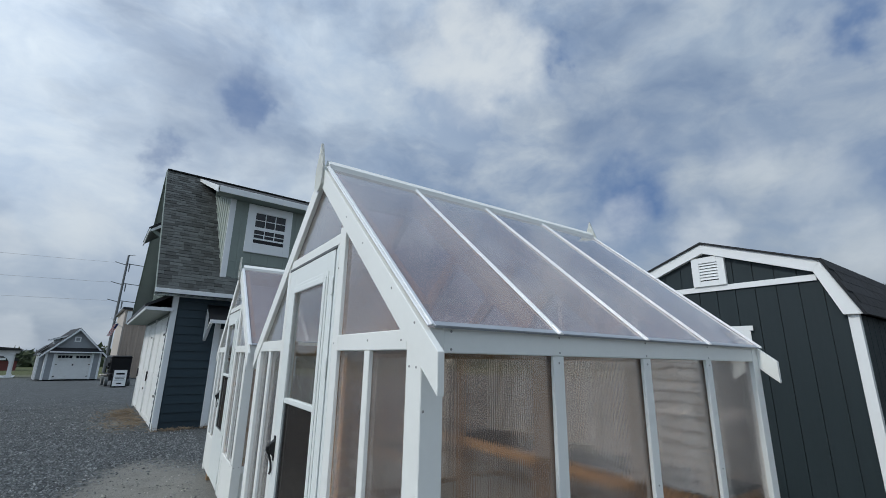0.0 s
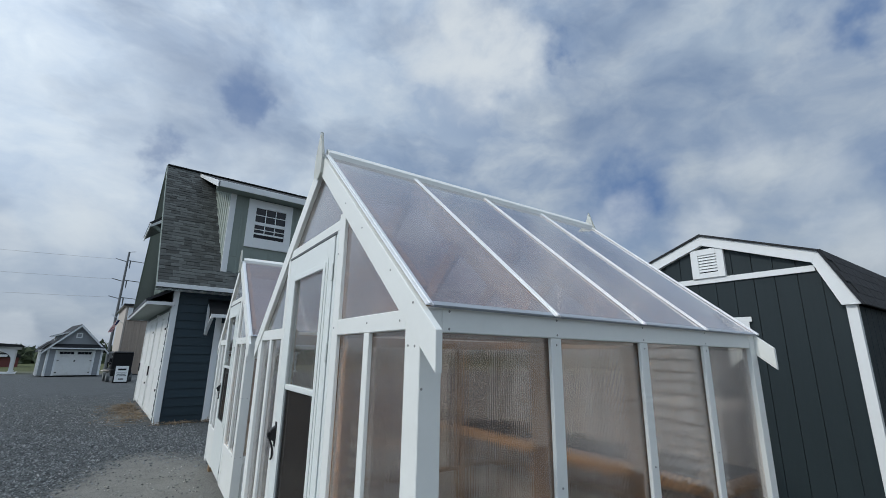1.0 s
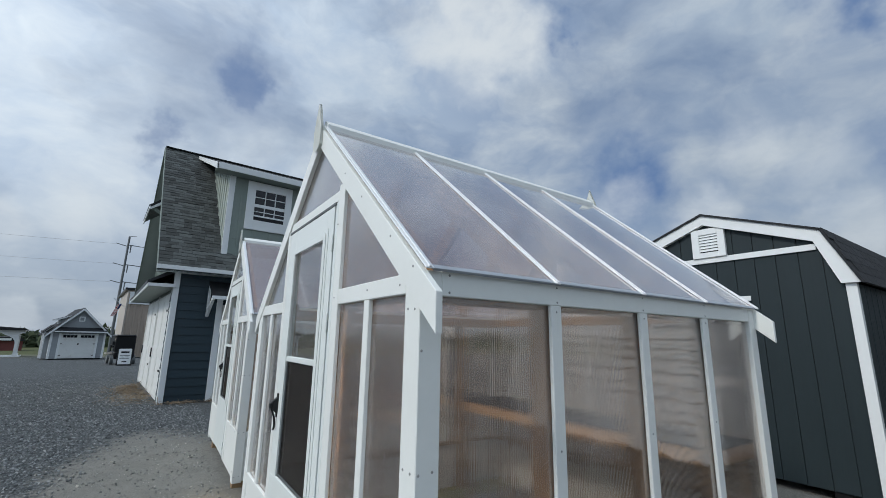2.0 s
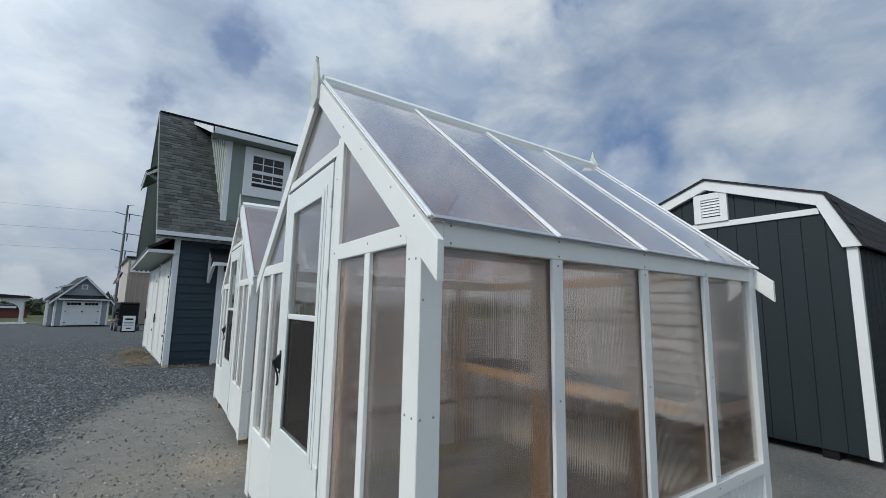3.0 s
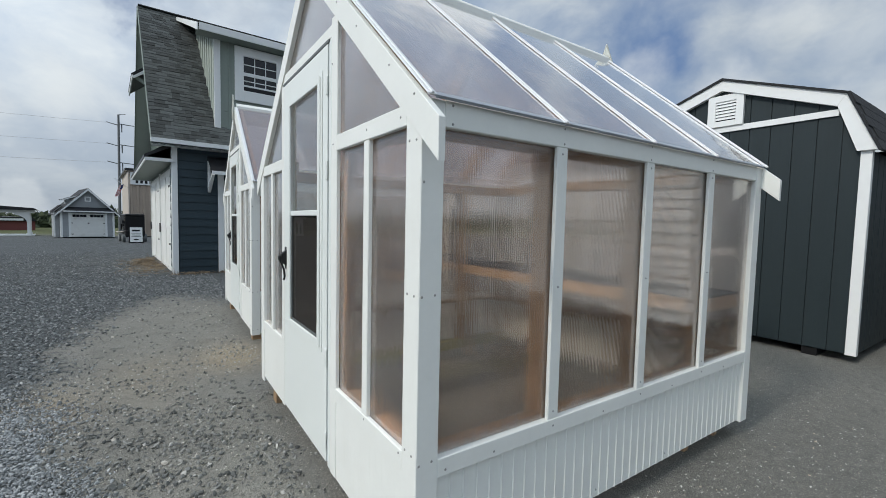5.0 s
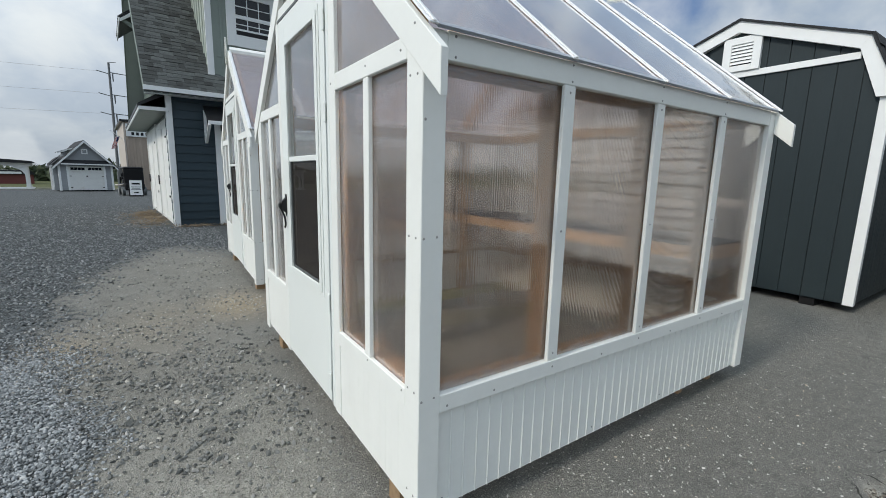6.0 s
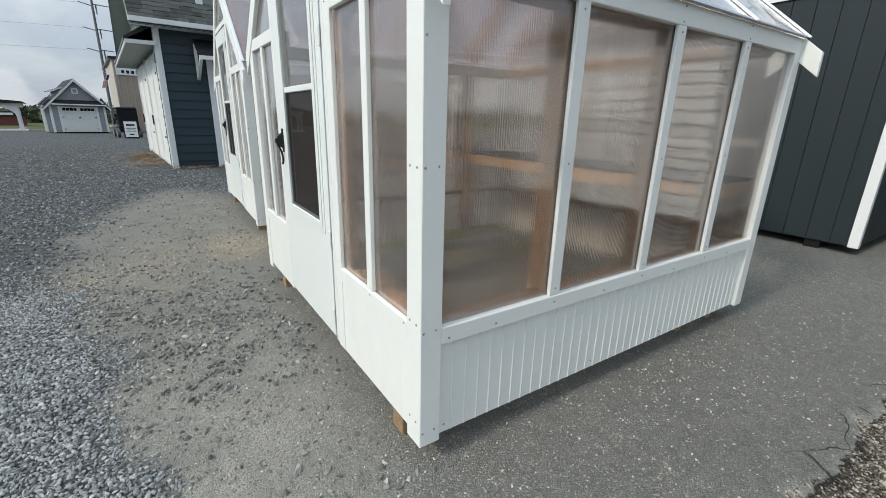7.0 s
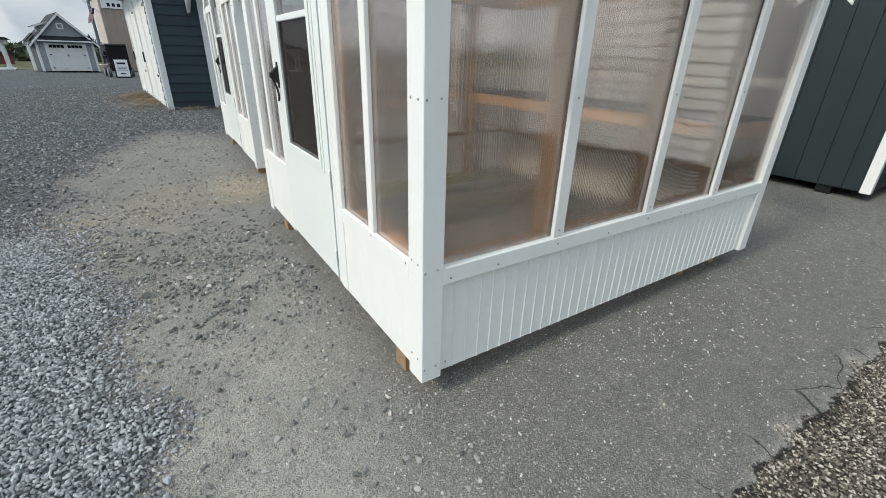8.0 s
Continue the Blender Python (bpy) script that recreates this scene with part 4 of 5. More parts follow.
# ---- charcoal barn-roof shed ----
def barn_shed():
    X0, C, H = 5.30, 1.435, 1.40
    s = thing("barn_shed", "charcoal panelled shed with white trim and a black barn-style roof", "shed")
    prof = lambda d: 2.78 + (3.17 - 2.78) * (1 - d / 1.17) if d < 1.17 else 2.20 + (2.78 - 2.20) * (1 - (d - 1.17) / 0.25)
    # gable planks
    edges = [-H + 0.02] + [0.477 - C + 0.2155 * i for i in range(13) if 0.477 - C + 0.2155 * i < H - 0.1] + [H - 0.02]
    edges = sorted(e for e in edges)
    edges.insert(1, (edges[0] + edges[1]) / 2) if edges[1] - edges[0] > 0.3 else None
    for a, b in zip(edges, edges[1:]):
        pts = [(C + a + 0.005, 0.10), (C + b - 0.005, 0.10)]
        inner = [e for e in (-1.17, 0.0, 1.17) if a < e < b]
        top = [(C + b - 0.005, prof(abs(b)) - 0.02)] + [(C + e, prof(abs(e)) - 0.02) for e in inner[::-1]] + [(C + a + 0.005, prof(abs(a)) - 0.02)]
        part("gable_plank", prism(pts + top, "x", X0, X0 + 0.014), CHAR, s)
    part("gable_backing", prism([(C - H, 0.09), (C + H, 0.09), (C + H, 2.18), (C + 1.17, 2.74), (C, 3.12), (C - 1.17, 2.74), (C - H, 2.18)], "x", X0 + 0.0145, X0 + 0.1), CHAR, s)
    # long sides
    for y in (C - H, C + H - 0.02):
        for i in range(20):
            part("side_plank", B(X0 + 0.1 + i * 0.2155, X0 + 0.305 + i * 0.2155, y, y + 0.02, 0.10, 2.2, 0.002), CHAR, s)
    part("side_backing", B(X0 + 0.1, X0 + 4.4, C - H + 0.0205, C - H + 0.08, 0.10, 2.2, 0), CHAR, s)
    part("end_wall", B(X0 + 4.36, X0 + 4.4, C - H + 0.08, C + H - 0.03, 0.10, 2.75, 0), CHAR, s)
    # white trim
    for y in (C - H - 0.012, C + H - 0.078):
        part("corner_trim", B(X0 - 0.02, X0 + 0.05, y, y + 0.09, 0.085, 2.22), VINYL, s, "white corner trim")
    for sgn in (1, -1):
        up = [(C + sgn * 0.0, 3.24), (C + sgn * 1.19, 2.805), (C + sgn * 1.12, 2.685), (C + sgn * 0.0, 3.105)]
        part("rake_trim", prism(up, "x", X0 - 0.06, X0 - 0.001), VINYL, s, "white rake trim")
        lowr = [(C + sgn * 1.191, 2.805), (C + sgn * 1.46, 2.20), (C + sgn * 1.30, 2.20), (C + sgn * 1.121, 2.685)]
        part("rake_trim", prism(lowr, "x", X0 - 0.059, X0 - 0.0012), VINYL, s)
        roof = part("roof", prism([(C, 3.258), (C + sgn * 1.205, 2.818), (C + sgn * 1.198, 2.796), (C, 3.232)], "x", X0 - 0.08, X0 + 4.5), SHINGLEK, s, "black shingle roof")
        part("lower_roof", prism([(C + sgn * 1.206, 2.818), (C + sgn * 1.48, 2.19), (C + sgn * 1.462, 2.19), (C + sgn * 1.192, 2.80)], "x", X0 - 0.08, X0 + 4.5), SHINGLEK, roof)
        if sgn < 0:
            a3, b3 = Vector((0, C - 1.48, 2.19)), Vector((0, C - 1.206, 2.818))
            along = (b3 - a3).normalized()
            nrm = Vector((0, along.z * -1, along.y)).normalized()
            fr = Matrix((Vector((1, 0, 0)), along, nrm)).transposed().to_4x4()
            step = (b3 - a3).length / 5
            tab = mesh_of("shingle", box(bmesh.new(), 0.004, 0.30, 0, step * 0.99, 0, 0.009), SHINGLEK)
            for r in range(5):
                for i in range(15):
                    ob = part("shingle", tab, SHINGLEK, roof)
                    m = fr.copy()
                    m.translation = a3 + along * (step * r) + nrm * 0.002 + Vector((X0 - 0.08 + 0.304 * i + (0.15 if r % 2 else 0), 0, 0))
                    ob.matrix_basis = m @ pose(0, 0, 0, -0.8, 0, 0)
    part("belt_trim", B(X0 - 0.022, X0 - 0.0005, C - 1.13, C + 1.13, 2.59, 2.66), VINYL, s, "white belt trim")
    # louvred vent
    v = part("vent", B(X0 - 0.02, X0 - 0.0008, 1.275, 1.505, 2.73, 2.97, 0), BLACK, s, "white louvred gable vent")
    for a, b, c, e in ((1.19, 1.275, 2.66, 3.05), (1.505, 1.595, 2.66, 3.05), (1.275, 1.505, 2.97, 3.05), (1.275, 1.505, 2.66, 2.73)):
        part("vent_frame", B(X0 - 0.045, X0 - 0.0009, a, b, c, e), VINYL, v)
    for i in range(6):
        z = 2.745 + i * 0.039
        part("slat", prism([(X0 - 0.04, z), (X0 - 0.022, z + 0.03), (X0 - 0.022, z + 0.036), (X0 - 0.04, z + 0.008)], "y", 1.275, 1.505), VINYL, v)
    # double door behind the greenhouse
    d = part("shed_door", B(X0 - 0.02, X0 - 0.001, 1.10, 2.30, 0.16, 1.97), CHAR, s, "charcoal double door with white trim")
    for a, b, c, e in ((1.015, 1.10, 0.16, 2.07), (2.30, 2.385, 0.16, 2.07), (0.985, 2.415, 2.07, 2.13), (1.10, 2.30, 1.97, 2.07), (1.66, 1.74, 0.16, 1.97), (1.10, 1.66, 1.03, 1.13), (1.74, 2.30, 1.03, 1.13)):
        part("door_trim", B(X0 - 0.03, X0 - 0.0205, a, b, c, e), VINYL, d, "white door trim")
    for y in (0.35, 1.3, 2.3):
        part("runner", B(X0 + 0.03, X0 + 4.3, y, y + 0.14, 0.0, 0.10), BLACK, s, "dark timber runner")
    return s


barn_shed()


# ---- pale lap-sided shed, mirrored in the side panes ----
def pale_shed():
    s = thing("lap_sided_shed", "cream lap-sided shed with a black shingle roof and white trim", "shed")
    x, y0, y1 = 5.1, -4.6, -1.45
    part("wall_core", B(x + 0.03, x + 4.0, y0 + 0.03, y1 - 0.03, 0.1, 2.5, 0), CREAM, s)
    lap = mesh_of("lap_board", prism([(x + 0.03, 0.0), (x - 0.012, 0.0), (x + 0.02, 0.155), (x + 0.03, 0.155)], "y", y0 + 0.1, y1 - 0.1), CREAM)
    for i in range(16):
        part("lap_board", lap, CREAM, s).matrix_basis = pose(0, 0, 0.1 + 0.15 * i)
    for y in (y0, y1 - 0.1):
        part("corner_trim", B(x - 0.02, x + 0.1, y, y + 0.1, 0.08, 2.52), VINYL, s)
    part("roof", prism([(x - 0.25, 2.45), (x + 2.0, 3.5), (x + 4.25, 2.45), (x + 4.25, 2.52), (x + 2.0, 3.58), (x - 0.25, 2.52)], "y", y0 - 0.2, y1 + 0.2), SHINGLEK, s, "black shingle roof")
    part("runner", B(x + 0.05, x + 3.9, y0 + 0.3, y0 + 0.45, 0, 0.1), SKID, s)
    part("runner", B(x + 0.05, x + 3.9, y1 - 0.45, y1 - 0.3, 0, 0.1), SKID, s)


pale_shed()


# ---- far side of the lot ----
def far_shed():
    x, y = -5.2, 44.5
    s = thing("garage_shed", "grey gabled shed with white trim and white double garage doors", "shed", at=pose(x, y, gz(x, y), 0, 0, 13))
    W2, D, E, P = 1.72, 4.5, 2.2, 4.05
    part("wall", prism([(-W2, 0.1), (W2, 0.1), (W2, E), (0, P - 0.1), (-W2, E)], "y", 0.0, D), GREYS, s, "grey lap-sided walls")
    lap = mesh_of("lap_board", prism([(0.0, 0.0), (-0.03, 0.0), (-0.005, 0.15), (0.0, 0.15)], "x", -W2, W2), GREYS)
    for i in range(14):
        part("lap_board", lap, GREYS, s).matrix_basis = pose(0, 0, 0.1 + 0.15 * i)
    for a in (-W2 - 0.02, W2 - 0.12):
        part("corner_trim", B(a, a + 0.14, -0.05, 0.1, 0.08, E), VINYL, s)
    T = (P - E) / W2
    for sgn in (-1, 1):
        part("roof", prism([(0, P + 0.05), (sgn * (W2 + 0.35), E - 0.3 * T + 0.05), (sgn * (W2 + 0.35), E - 0.3 * T - 0.02), (0, P - 0.03)], "y", -0.3, D + 0.3), SHINGLEK, s, "dark shingle roof")
        part("rake_trim", prism([(0, P + 0.02), (sgn * (W2 + 0.35), E - 0.3 * T + 0.02), (sgn * (W2 + 0.35), E - 0.3 * T - 0.13), (0, P - 0.16)], "y", -0.34, -0.301), VINYL, s, "white rake trim")
    d = part("double_door", B(-1.1, 1.1, -0.06, -0.031, 0.12, 2.02), OLDWHITE, s, "white double doors with a row of small lights")
    for c in (-0.55, 0.55):
        for i in range(4):
            part("pane", B(c - 0.44 + i * 0.225, c - 0.24 + i * 0.225, -0.068, -0.0605, 1.72, 1.92, 0), DARKWIN, d)
        for z in (0.2, 1.05, 1.6):
            part("panel_trim", B(c - 0.55, c + 0.55, -0.072, -0.0607, z, z + 0.05), OLDWHITE, d)
        part("hinge", B(c * 1.85 - 0.06, c * 1.85 + 0.06, -0.08, -0.061, 0.3, 0.36), BLACK, d)
        part("hinge", B(c * 1.85 - 0.06, c * 1.85 + 0.06, -0.08, -0.061, 1.2, 1.26), BLACK, d)
    part("door_handle", B(-0.05, 0.05, -0.09, -0.061, 1.15, 1.27), BLACK, d)
    part("door_trim", B(-1.24, -1.1, -0.06, -0.031, 0.1, 2.05), VINYL, s)
    part("door_trim", B(1.1, 1.24, -0.06, -0.031, 0.1, 2.05), VINYL, s)
    p = part("pent_roof", prism([(0.0, 2.52), (-0.45, 2.25), (-0.45, 2.2), (0.0, 2.46)], "x", -1.55, 1.75), SHINGLEK, s, "dark pent roof over the doors")
    part("fascia", B(-1.57, 1.77, -0.48, -0.451, 2.13, 2.22), VINYL, p)
    v = part("vent", B(-0.2, 0.2, -0.04, -0.001, 3.0, 3.4), VINYL, s, "white square vent")
    part("louvre", B(-0.12, 0.12, -0.046, -0.0405, 3.08, 3.32), GREYS, v)
    # small dormer on the left slope
    dm = part("dormer", prism([(-1.25, 2.55), (-0.15, 3.2), (-0.15, 3.58), (-1.25, 3.12)], "y", 0.9, 2.4), GREYS, s, "grey shed dormer")
    part("dormer_roof", prism([(-1.62, 3.06), (-0.1, 3.64), (-0.1, 3.70), (-1.62, 3.12)], "y", 0.74, 2.0), SHINGLEK, dm, "dark dormer roof")
    part("dormer_fascia", prism([(-1.64, 3.0), (-0.1, 3.59), (-0.1, 3.69), (-1.64, 3.10)], "y", 0.70, 0.738), VINYL, dm)
    wing = part("side_wing", B(-W2 - 0.35, -W2, 0.6, 2.2, 0.1, 2.1), GREYS, s, "grey side wing")
    part("side_wing_roof", prism([(-W2 - 0.45, 2.08), (-W2 + 0.1, 2.62), (-W2 + 0.1, 2.70), (-W2 - 0.45, 2.16)], "y", 0.5, 2.3), SHINGLEK, wing, "dark shingle roof")
    part("corner_trim", B(-W2 - 0.37, -W2 - 0.27, 0.58, 0.597, 0.1, 2.08), VINYL, wing)
    part("runner", B(-W2, W2, 0.2, D, 0.0, 0.1), BLACK, s)


far_shed()


def metal_building():
    x, y = -2.55, 49.0
    s = thing("metal_building", "tan ribbed metal building with beige side wall and white sign", "building", at=pose(x, y, gz(x, y) - 0.05, 0, 0, 5))
    part("wall", B(0.0, 14, 0.0, 12, 0, 6.3, 0), TAN, s)
    for i in range(24):
        part("rib", prism([(i * 0.5 + 0.05, -0.06), (i * 0.5 + 0.2, -0.06), (i * 0.5 + 0.25, -0.002), (i * 0.5, -0.002)], "z", 0.0, 5.0), TAN, s)
    part("side_wall", B(-0.12, -0.001, -0.06, 12, 0, 6.3), CREAMW, s, "beige side wall")
    part("roof_trim", B(-0.35, 14.2, -0.25, 12, 6.3, 6.5), TIN, s, "dark roof trim")
    sg = part("sign_board", B(0.05, 6.5, -0.16, -0.061, 5.0, 6.15), VINYL, s, "white sign board with dark bars of lettering")
    for i in range(16):
        part("lettering_bar", B(0.45 + i * 0.36, 0.66 + i * 0.36, -0.17, -0.1605, 5.14, 5.40), BLACK, sg)
    part("base_strip", B(-0.14, 14, -0.08, -0.061, 0, 0.12), TIN, s)


metal_building()


def utility_pole():
    x, y = -4.9, 78.0
    p = thing("utility_pole", "tall dark utility pole with three side arms", "utility pole", at=pose(x, y, gz(x, y)))
    part("shaft", rod((0, 0, 0), (0.15, 0, 17.2), 0.20, 0.13, 12), POLEM, p)
    for i, z in enumerate((15.9, 12.9, 10.3)):
        arm = part("arm", rod((0.1, 0, z), (2.4, 0, z - 0.15), 0.07, 0.05, 6), POLEM, p)
        part("insulator", rod((0.5, 0, z - 0.1), (0.5, 0, z - 1.2), 0.09, 0.06, 6), POLEM, arm)
        part("insulator", rod((-1.3, 0, z + 0.1), (0.0, 0, z - 0.2), 0.06, 0.06, 6), POLEM, arm)
    part("cap", rod((0.15, 0, 17.2), (1.0, 0, 17.35), 0.05, 0.03, 6), POLEM, p)


utility_pole()


def wire(z, za, sag):
    """An overhead wire that leaves the pole and hangs towards the next one."""
    bm = bmesh.new()
    a = Vector((-6.2, 78.0, z))
    b = Vector((-75.0, 90.0, za))
    prev = None
    for i in range(21):
        t = i / 20
        p = a.lerp(b, t) - Vector((0, 0, sag * 4 * t * (1 - t)))
        if prev is not None:
            rod(prev, p, 0.016, None, 5, bm)
        prev = p
    solid("overhead_wire", bm, WIREM, "dark overhead power line strung from the pole", "power line", group="power lines")
    bm = bmesh.new()
    a, b, prev = Vector((-2.6, 78.0, z - 0.6)), Vector((60.0, 62.0, z)), None
    for i in range(21):
        t = i / 20
        p = a.lerp(b, t) - Vector((0, 0, sag * 4 * t * (1 - t)))
        if prev is not None:
            rod(prev, p, 0.016, None, 5, bm)
        prev = p
    solid("overhead_wire", bm, WIREM, "dark overhead power line strung from the pole", "power line", group="power lines")


for wz, wa in ((14.7, 16.2), (11.7, 13.0), (9.0, 9.9)):
    wire(wz, wa, 0.5)


def pavilion():
    x, y = -12.8, 54.5
    p = thing("pavilion", "white timber pavilion with curved braces and a dark roof", "pavilion", at=pose(x, y, gz(x, y), 0, 0, 8))
    for a in (-2.2, 2.2):
        for b in (0.0, 3.0):
            part("post", B(a - 0.11, a + 0.11, b - 0.11, b + 0.11, 0, 2.15), VINYL, p)
            part("post_base", B(a - 0.18, a + 0.18, b - 0.18, b + 0.18, 0, 0.22), VINYL, p)
    for b in (0.0, 3.0):
        part("beam", B(-2.6, 2.6, b - 0.1, b + 0.1, 2.15, 2.42), VINYL, p)
        for sgn in (-1, 1):
            arc = [(sgn * 2.09, 1.2), (sgn * 2.09, 2.15), (sgn * 1.1, 2.15)] + [(sgn * (2.09 - 0.99 * (1 - math.cos(t))), 1.2 + 0.8 * math.sin(t)) for t in (1.35, 1.0, 0.65, 0.3)]
            part("brace", prism(arc, "y", b - 0.06, b + 0.06), VINYL, p, "curved white brace")
    part("roof", prism([(-2.9, 2.42), (2.9, 2.42), (2.6, 2.62), (0, 2.8), (-2.6, 2.62)], "y", -0.5, 3.5), TIN, p, "dark metal roof")
    part("base_deck", B(-2.6, 2.6, -0.3, 3.3, 0.0, 0.06), VINYL, p)


pavilion()


def red_barn():
    x, y = -20.0, 95.0
    s = thing("red_barn", "small red barn with a pale roof beyond the field", "barn", at=pose(x, y, gz(x, y), 0, 0, 12))
    part("wall", B(-3.0, 3.0, 0, 5, 0, 1.5), RED, s)
    part("roof", prism([(-3.3, 1.5), (3.3, 1.5), (2.6, 2.2), (-2.6, 2.2)], "y", -0.4, 5.4), TIN, s)
    part("skylight", B(-1.6, 1.6, -0.45, -0.2, 1.6, 1.95), VINYL, s)


red_barn()


def buggy():
    x, y = -1.95, 33.5
    s = thing("utility_cart", "black canopied utility cart parked on the gravel", "cart", at=pose(x, y, gz(x, y), 0, 0, 10))
    part("body", B(-0.45, 0.62, -0.9, 1.0, 0.35, 0.78, 0.05), BLACK, s)
    part("seat", B(-0.42, 0.58, -0.2, 0.4, 0.78, 1.0, 0.04), BLACK, s)
    part("seat_back", B(-0.42, 0.58, 0.4, 0.52, 0.95, 1.4, 0.04), BLACK, s)
    for a in (-0.42, 0.58):
        for b in (-0.75, 0.85):
            part("canopy_post", B(a - 0.03, a + 0.03, b - 0.03, b + 0.03, 0.75, 1.72), BLACK, s)
    part("canopy", B(-0.46, 0.62, -0.86, 0.95, 1.66, 1.82, 0.07), BLACK, s)
    part("rear_curtain", B(-0.45, 0.61, -0.84, -0.74, 0.74, 1.7, 0.04), BLACK, s, "black rear curtain")
    part("side_curtain", B(-0.475, -0.452, -0.7, 0.8, 1.15, 1.7), BLACK, s)
    for a in (-0.5, 0.62):
        for b in (-0.65, 0.7):
            w = part("wheel", rod((a - 0.08, b, 0.28), (a + 0.08, b, 0.28), 0.28, 0.28, 16), RUBBER_AND_GAP, s, "dark wheel")
            part("rim", rod((a - 0.085, b, 0.28), (a + 0.085, b, 0.28), 0.15, 0.15, 12), STEEL, w)
    part("side_rack", B(-0.8, -0.46, -0.5, 0.2, 0.62, 0.70, 0.02), CREAMW, s, "pale side rack")
    part("mirror", B(-0.58, -0.44, -0.8, -0.76, 1.2, 1.4), BLACK, s)


buggy()


def sign():
    x, y = -1.62, 31.0
    s = thing("sidewalk_sign", "black-framed sidewalk sign with a white printed panel", "sign", at=pose(x, y, gz(x, y), 0, 0, 4))
    part("frame", prism([(-0.12, 0.0), (0.0, 1.02), (0.04, 1.02), (-0.06, 0.0)], "x", -0.36, 0.36), BLACK, s)
    part("rear_leg", prism([(0.5, 0.0), (0.04, 1.0), (0.09, 1.0), (0.56, 0.0)], "x", -0.36, 0.36), BLACK, s)
    panel = part("panel", B(-0.31, 0.31, -0.06, -0.045, 0.08, 0.97), VINYL, s, "white panel with grey bars of print")
    panel.matrix_basis = pose(0, -0.078, 0.0, -6.7, 0, 0)
    for a, b, z, h in ((-0.2, 0.2, 0.72, 0.1), (-0.24, 0.24, 0.56, 0.03), (-0.2, 0.2, 0.48, 0.03), (-0.24, 0.24, 0.40, 0.03), (-0.12, 0.12, 0.2, 0.06)):
        part("print_bar", B(a, b, -0.064, -0.0605, z, z + h, 0), RUBBER_AND_GAP if h < 0.05 else BLACK, panel)


sign()


def flag():
    x, y = -3.1, 48.6
    f = thing("flag", "striped red, white and blue flag hanging from a short pole", "flag", at=pose(x, y, gz(x, y)))
    part("pole", rod((0.6, 0.7, 4.4), (-0.55, -0.1, 5.4), 0.025), VINYL, f)
    U = Vector((-0.32, -0.1, -0.95)).normalized()
    Vv = Vector((-0.85, -0.3, -0.25)).normalized()
    o = Vector((-0.05, 0.25, 4.85))
    def strip(a, b, c, e):
        bm = bmesh.new()
        n, rows = 8, []
        for i in range(n + 1):
            s = c + (e - c) * i / n
            k = Vector((0.25, -0.9, 0)) * 0.06 * math.sin(7 * s)
            rows.append([bm.verts.new(o - Vv * (a - 0.5) * 0.36 * -1 + U * s * 1.15 + k), bm.verts.new(o - Vv * (b - 0.5) * 0.36 * -1 + U * s * 1.15 + k)])
        for r, q in zip(rows, rows[1:]):
            bm.faces.new((r[0], r[1], q[1], q[0]))
        bmesh.ops.solidify(bm, geom=bm.faces[:], thickness=0.006)
        return bm
    for i in range(13):
        part("stripe", strip(i / 13, (i + 1) / 13, 0.42 if i < 7 else 0.0, 1.0), FLAGR if i % 2 == 0 else FLAGW, f)
    part("canton", strip(0, 7 / 13, 0.0, 0.42), FLAGB, f)


flag()


# ---- far fields and woods ----
def treeline(name, x0, x1, y0, y1, count, height, label):
    rng = np.random.default_rng(len(name) + count)
    t = rng.random(count)
    cx = x0 + (x1 - x0) * t + rng.normal(0, 3, count)
    cy = y0 + (y1 - y0) * t + rng.normal(0, 3, count)
    top = height * (0.55 + 0.25 * np.sin(t * 37 + 1) + 0.2 * np.sin(t * 91 + 2))
    cz = ground_height(cx, cy) + rng.random(count) ** 0.7 * top
    size = 0.35 + 0.5 * rng.random(count)
    a = rng.normal(0, 1, (count, 3, 3)) * size[:, None, None]
    v = (np.stack([cx, cy, cz], 1)[:, None, :] + a).reshape(-1, 3)
    me = fast_mesh(name, v, np.arange(count * 3).reshape(-1, 3), LEAF)
    tagged(new(name, me), label, "woods", kind="stuff")


treeline("far_woods", -190, 60, 190, 230, 24000, 7.0, "line of dark green woods beyond the lot")
treeline("far_woods", -160, -190, -150, 190, 12000, 7.0, "line of dark green woods beyond the field")
treeline("far_woods", -160, 140, -150, -170, 12000, 7.0, "line of dark green woods beyond the field")
treeline("far_woods", 140, 60, -170, 230, 12000, 7.0, "line of dark green woods beyond the field")
treeline("hedge", -60, -6, 120, 140, 9000, 3.2, "low hedge and scrub behind the pavilion")


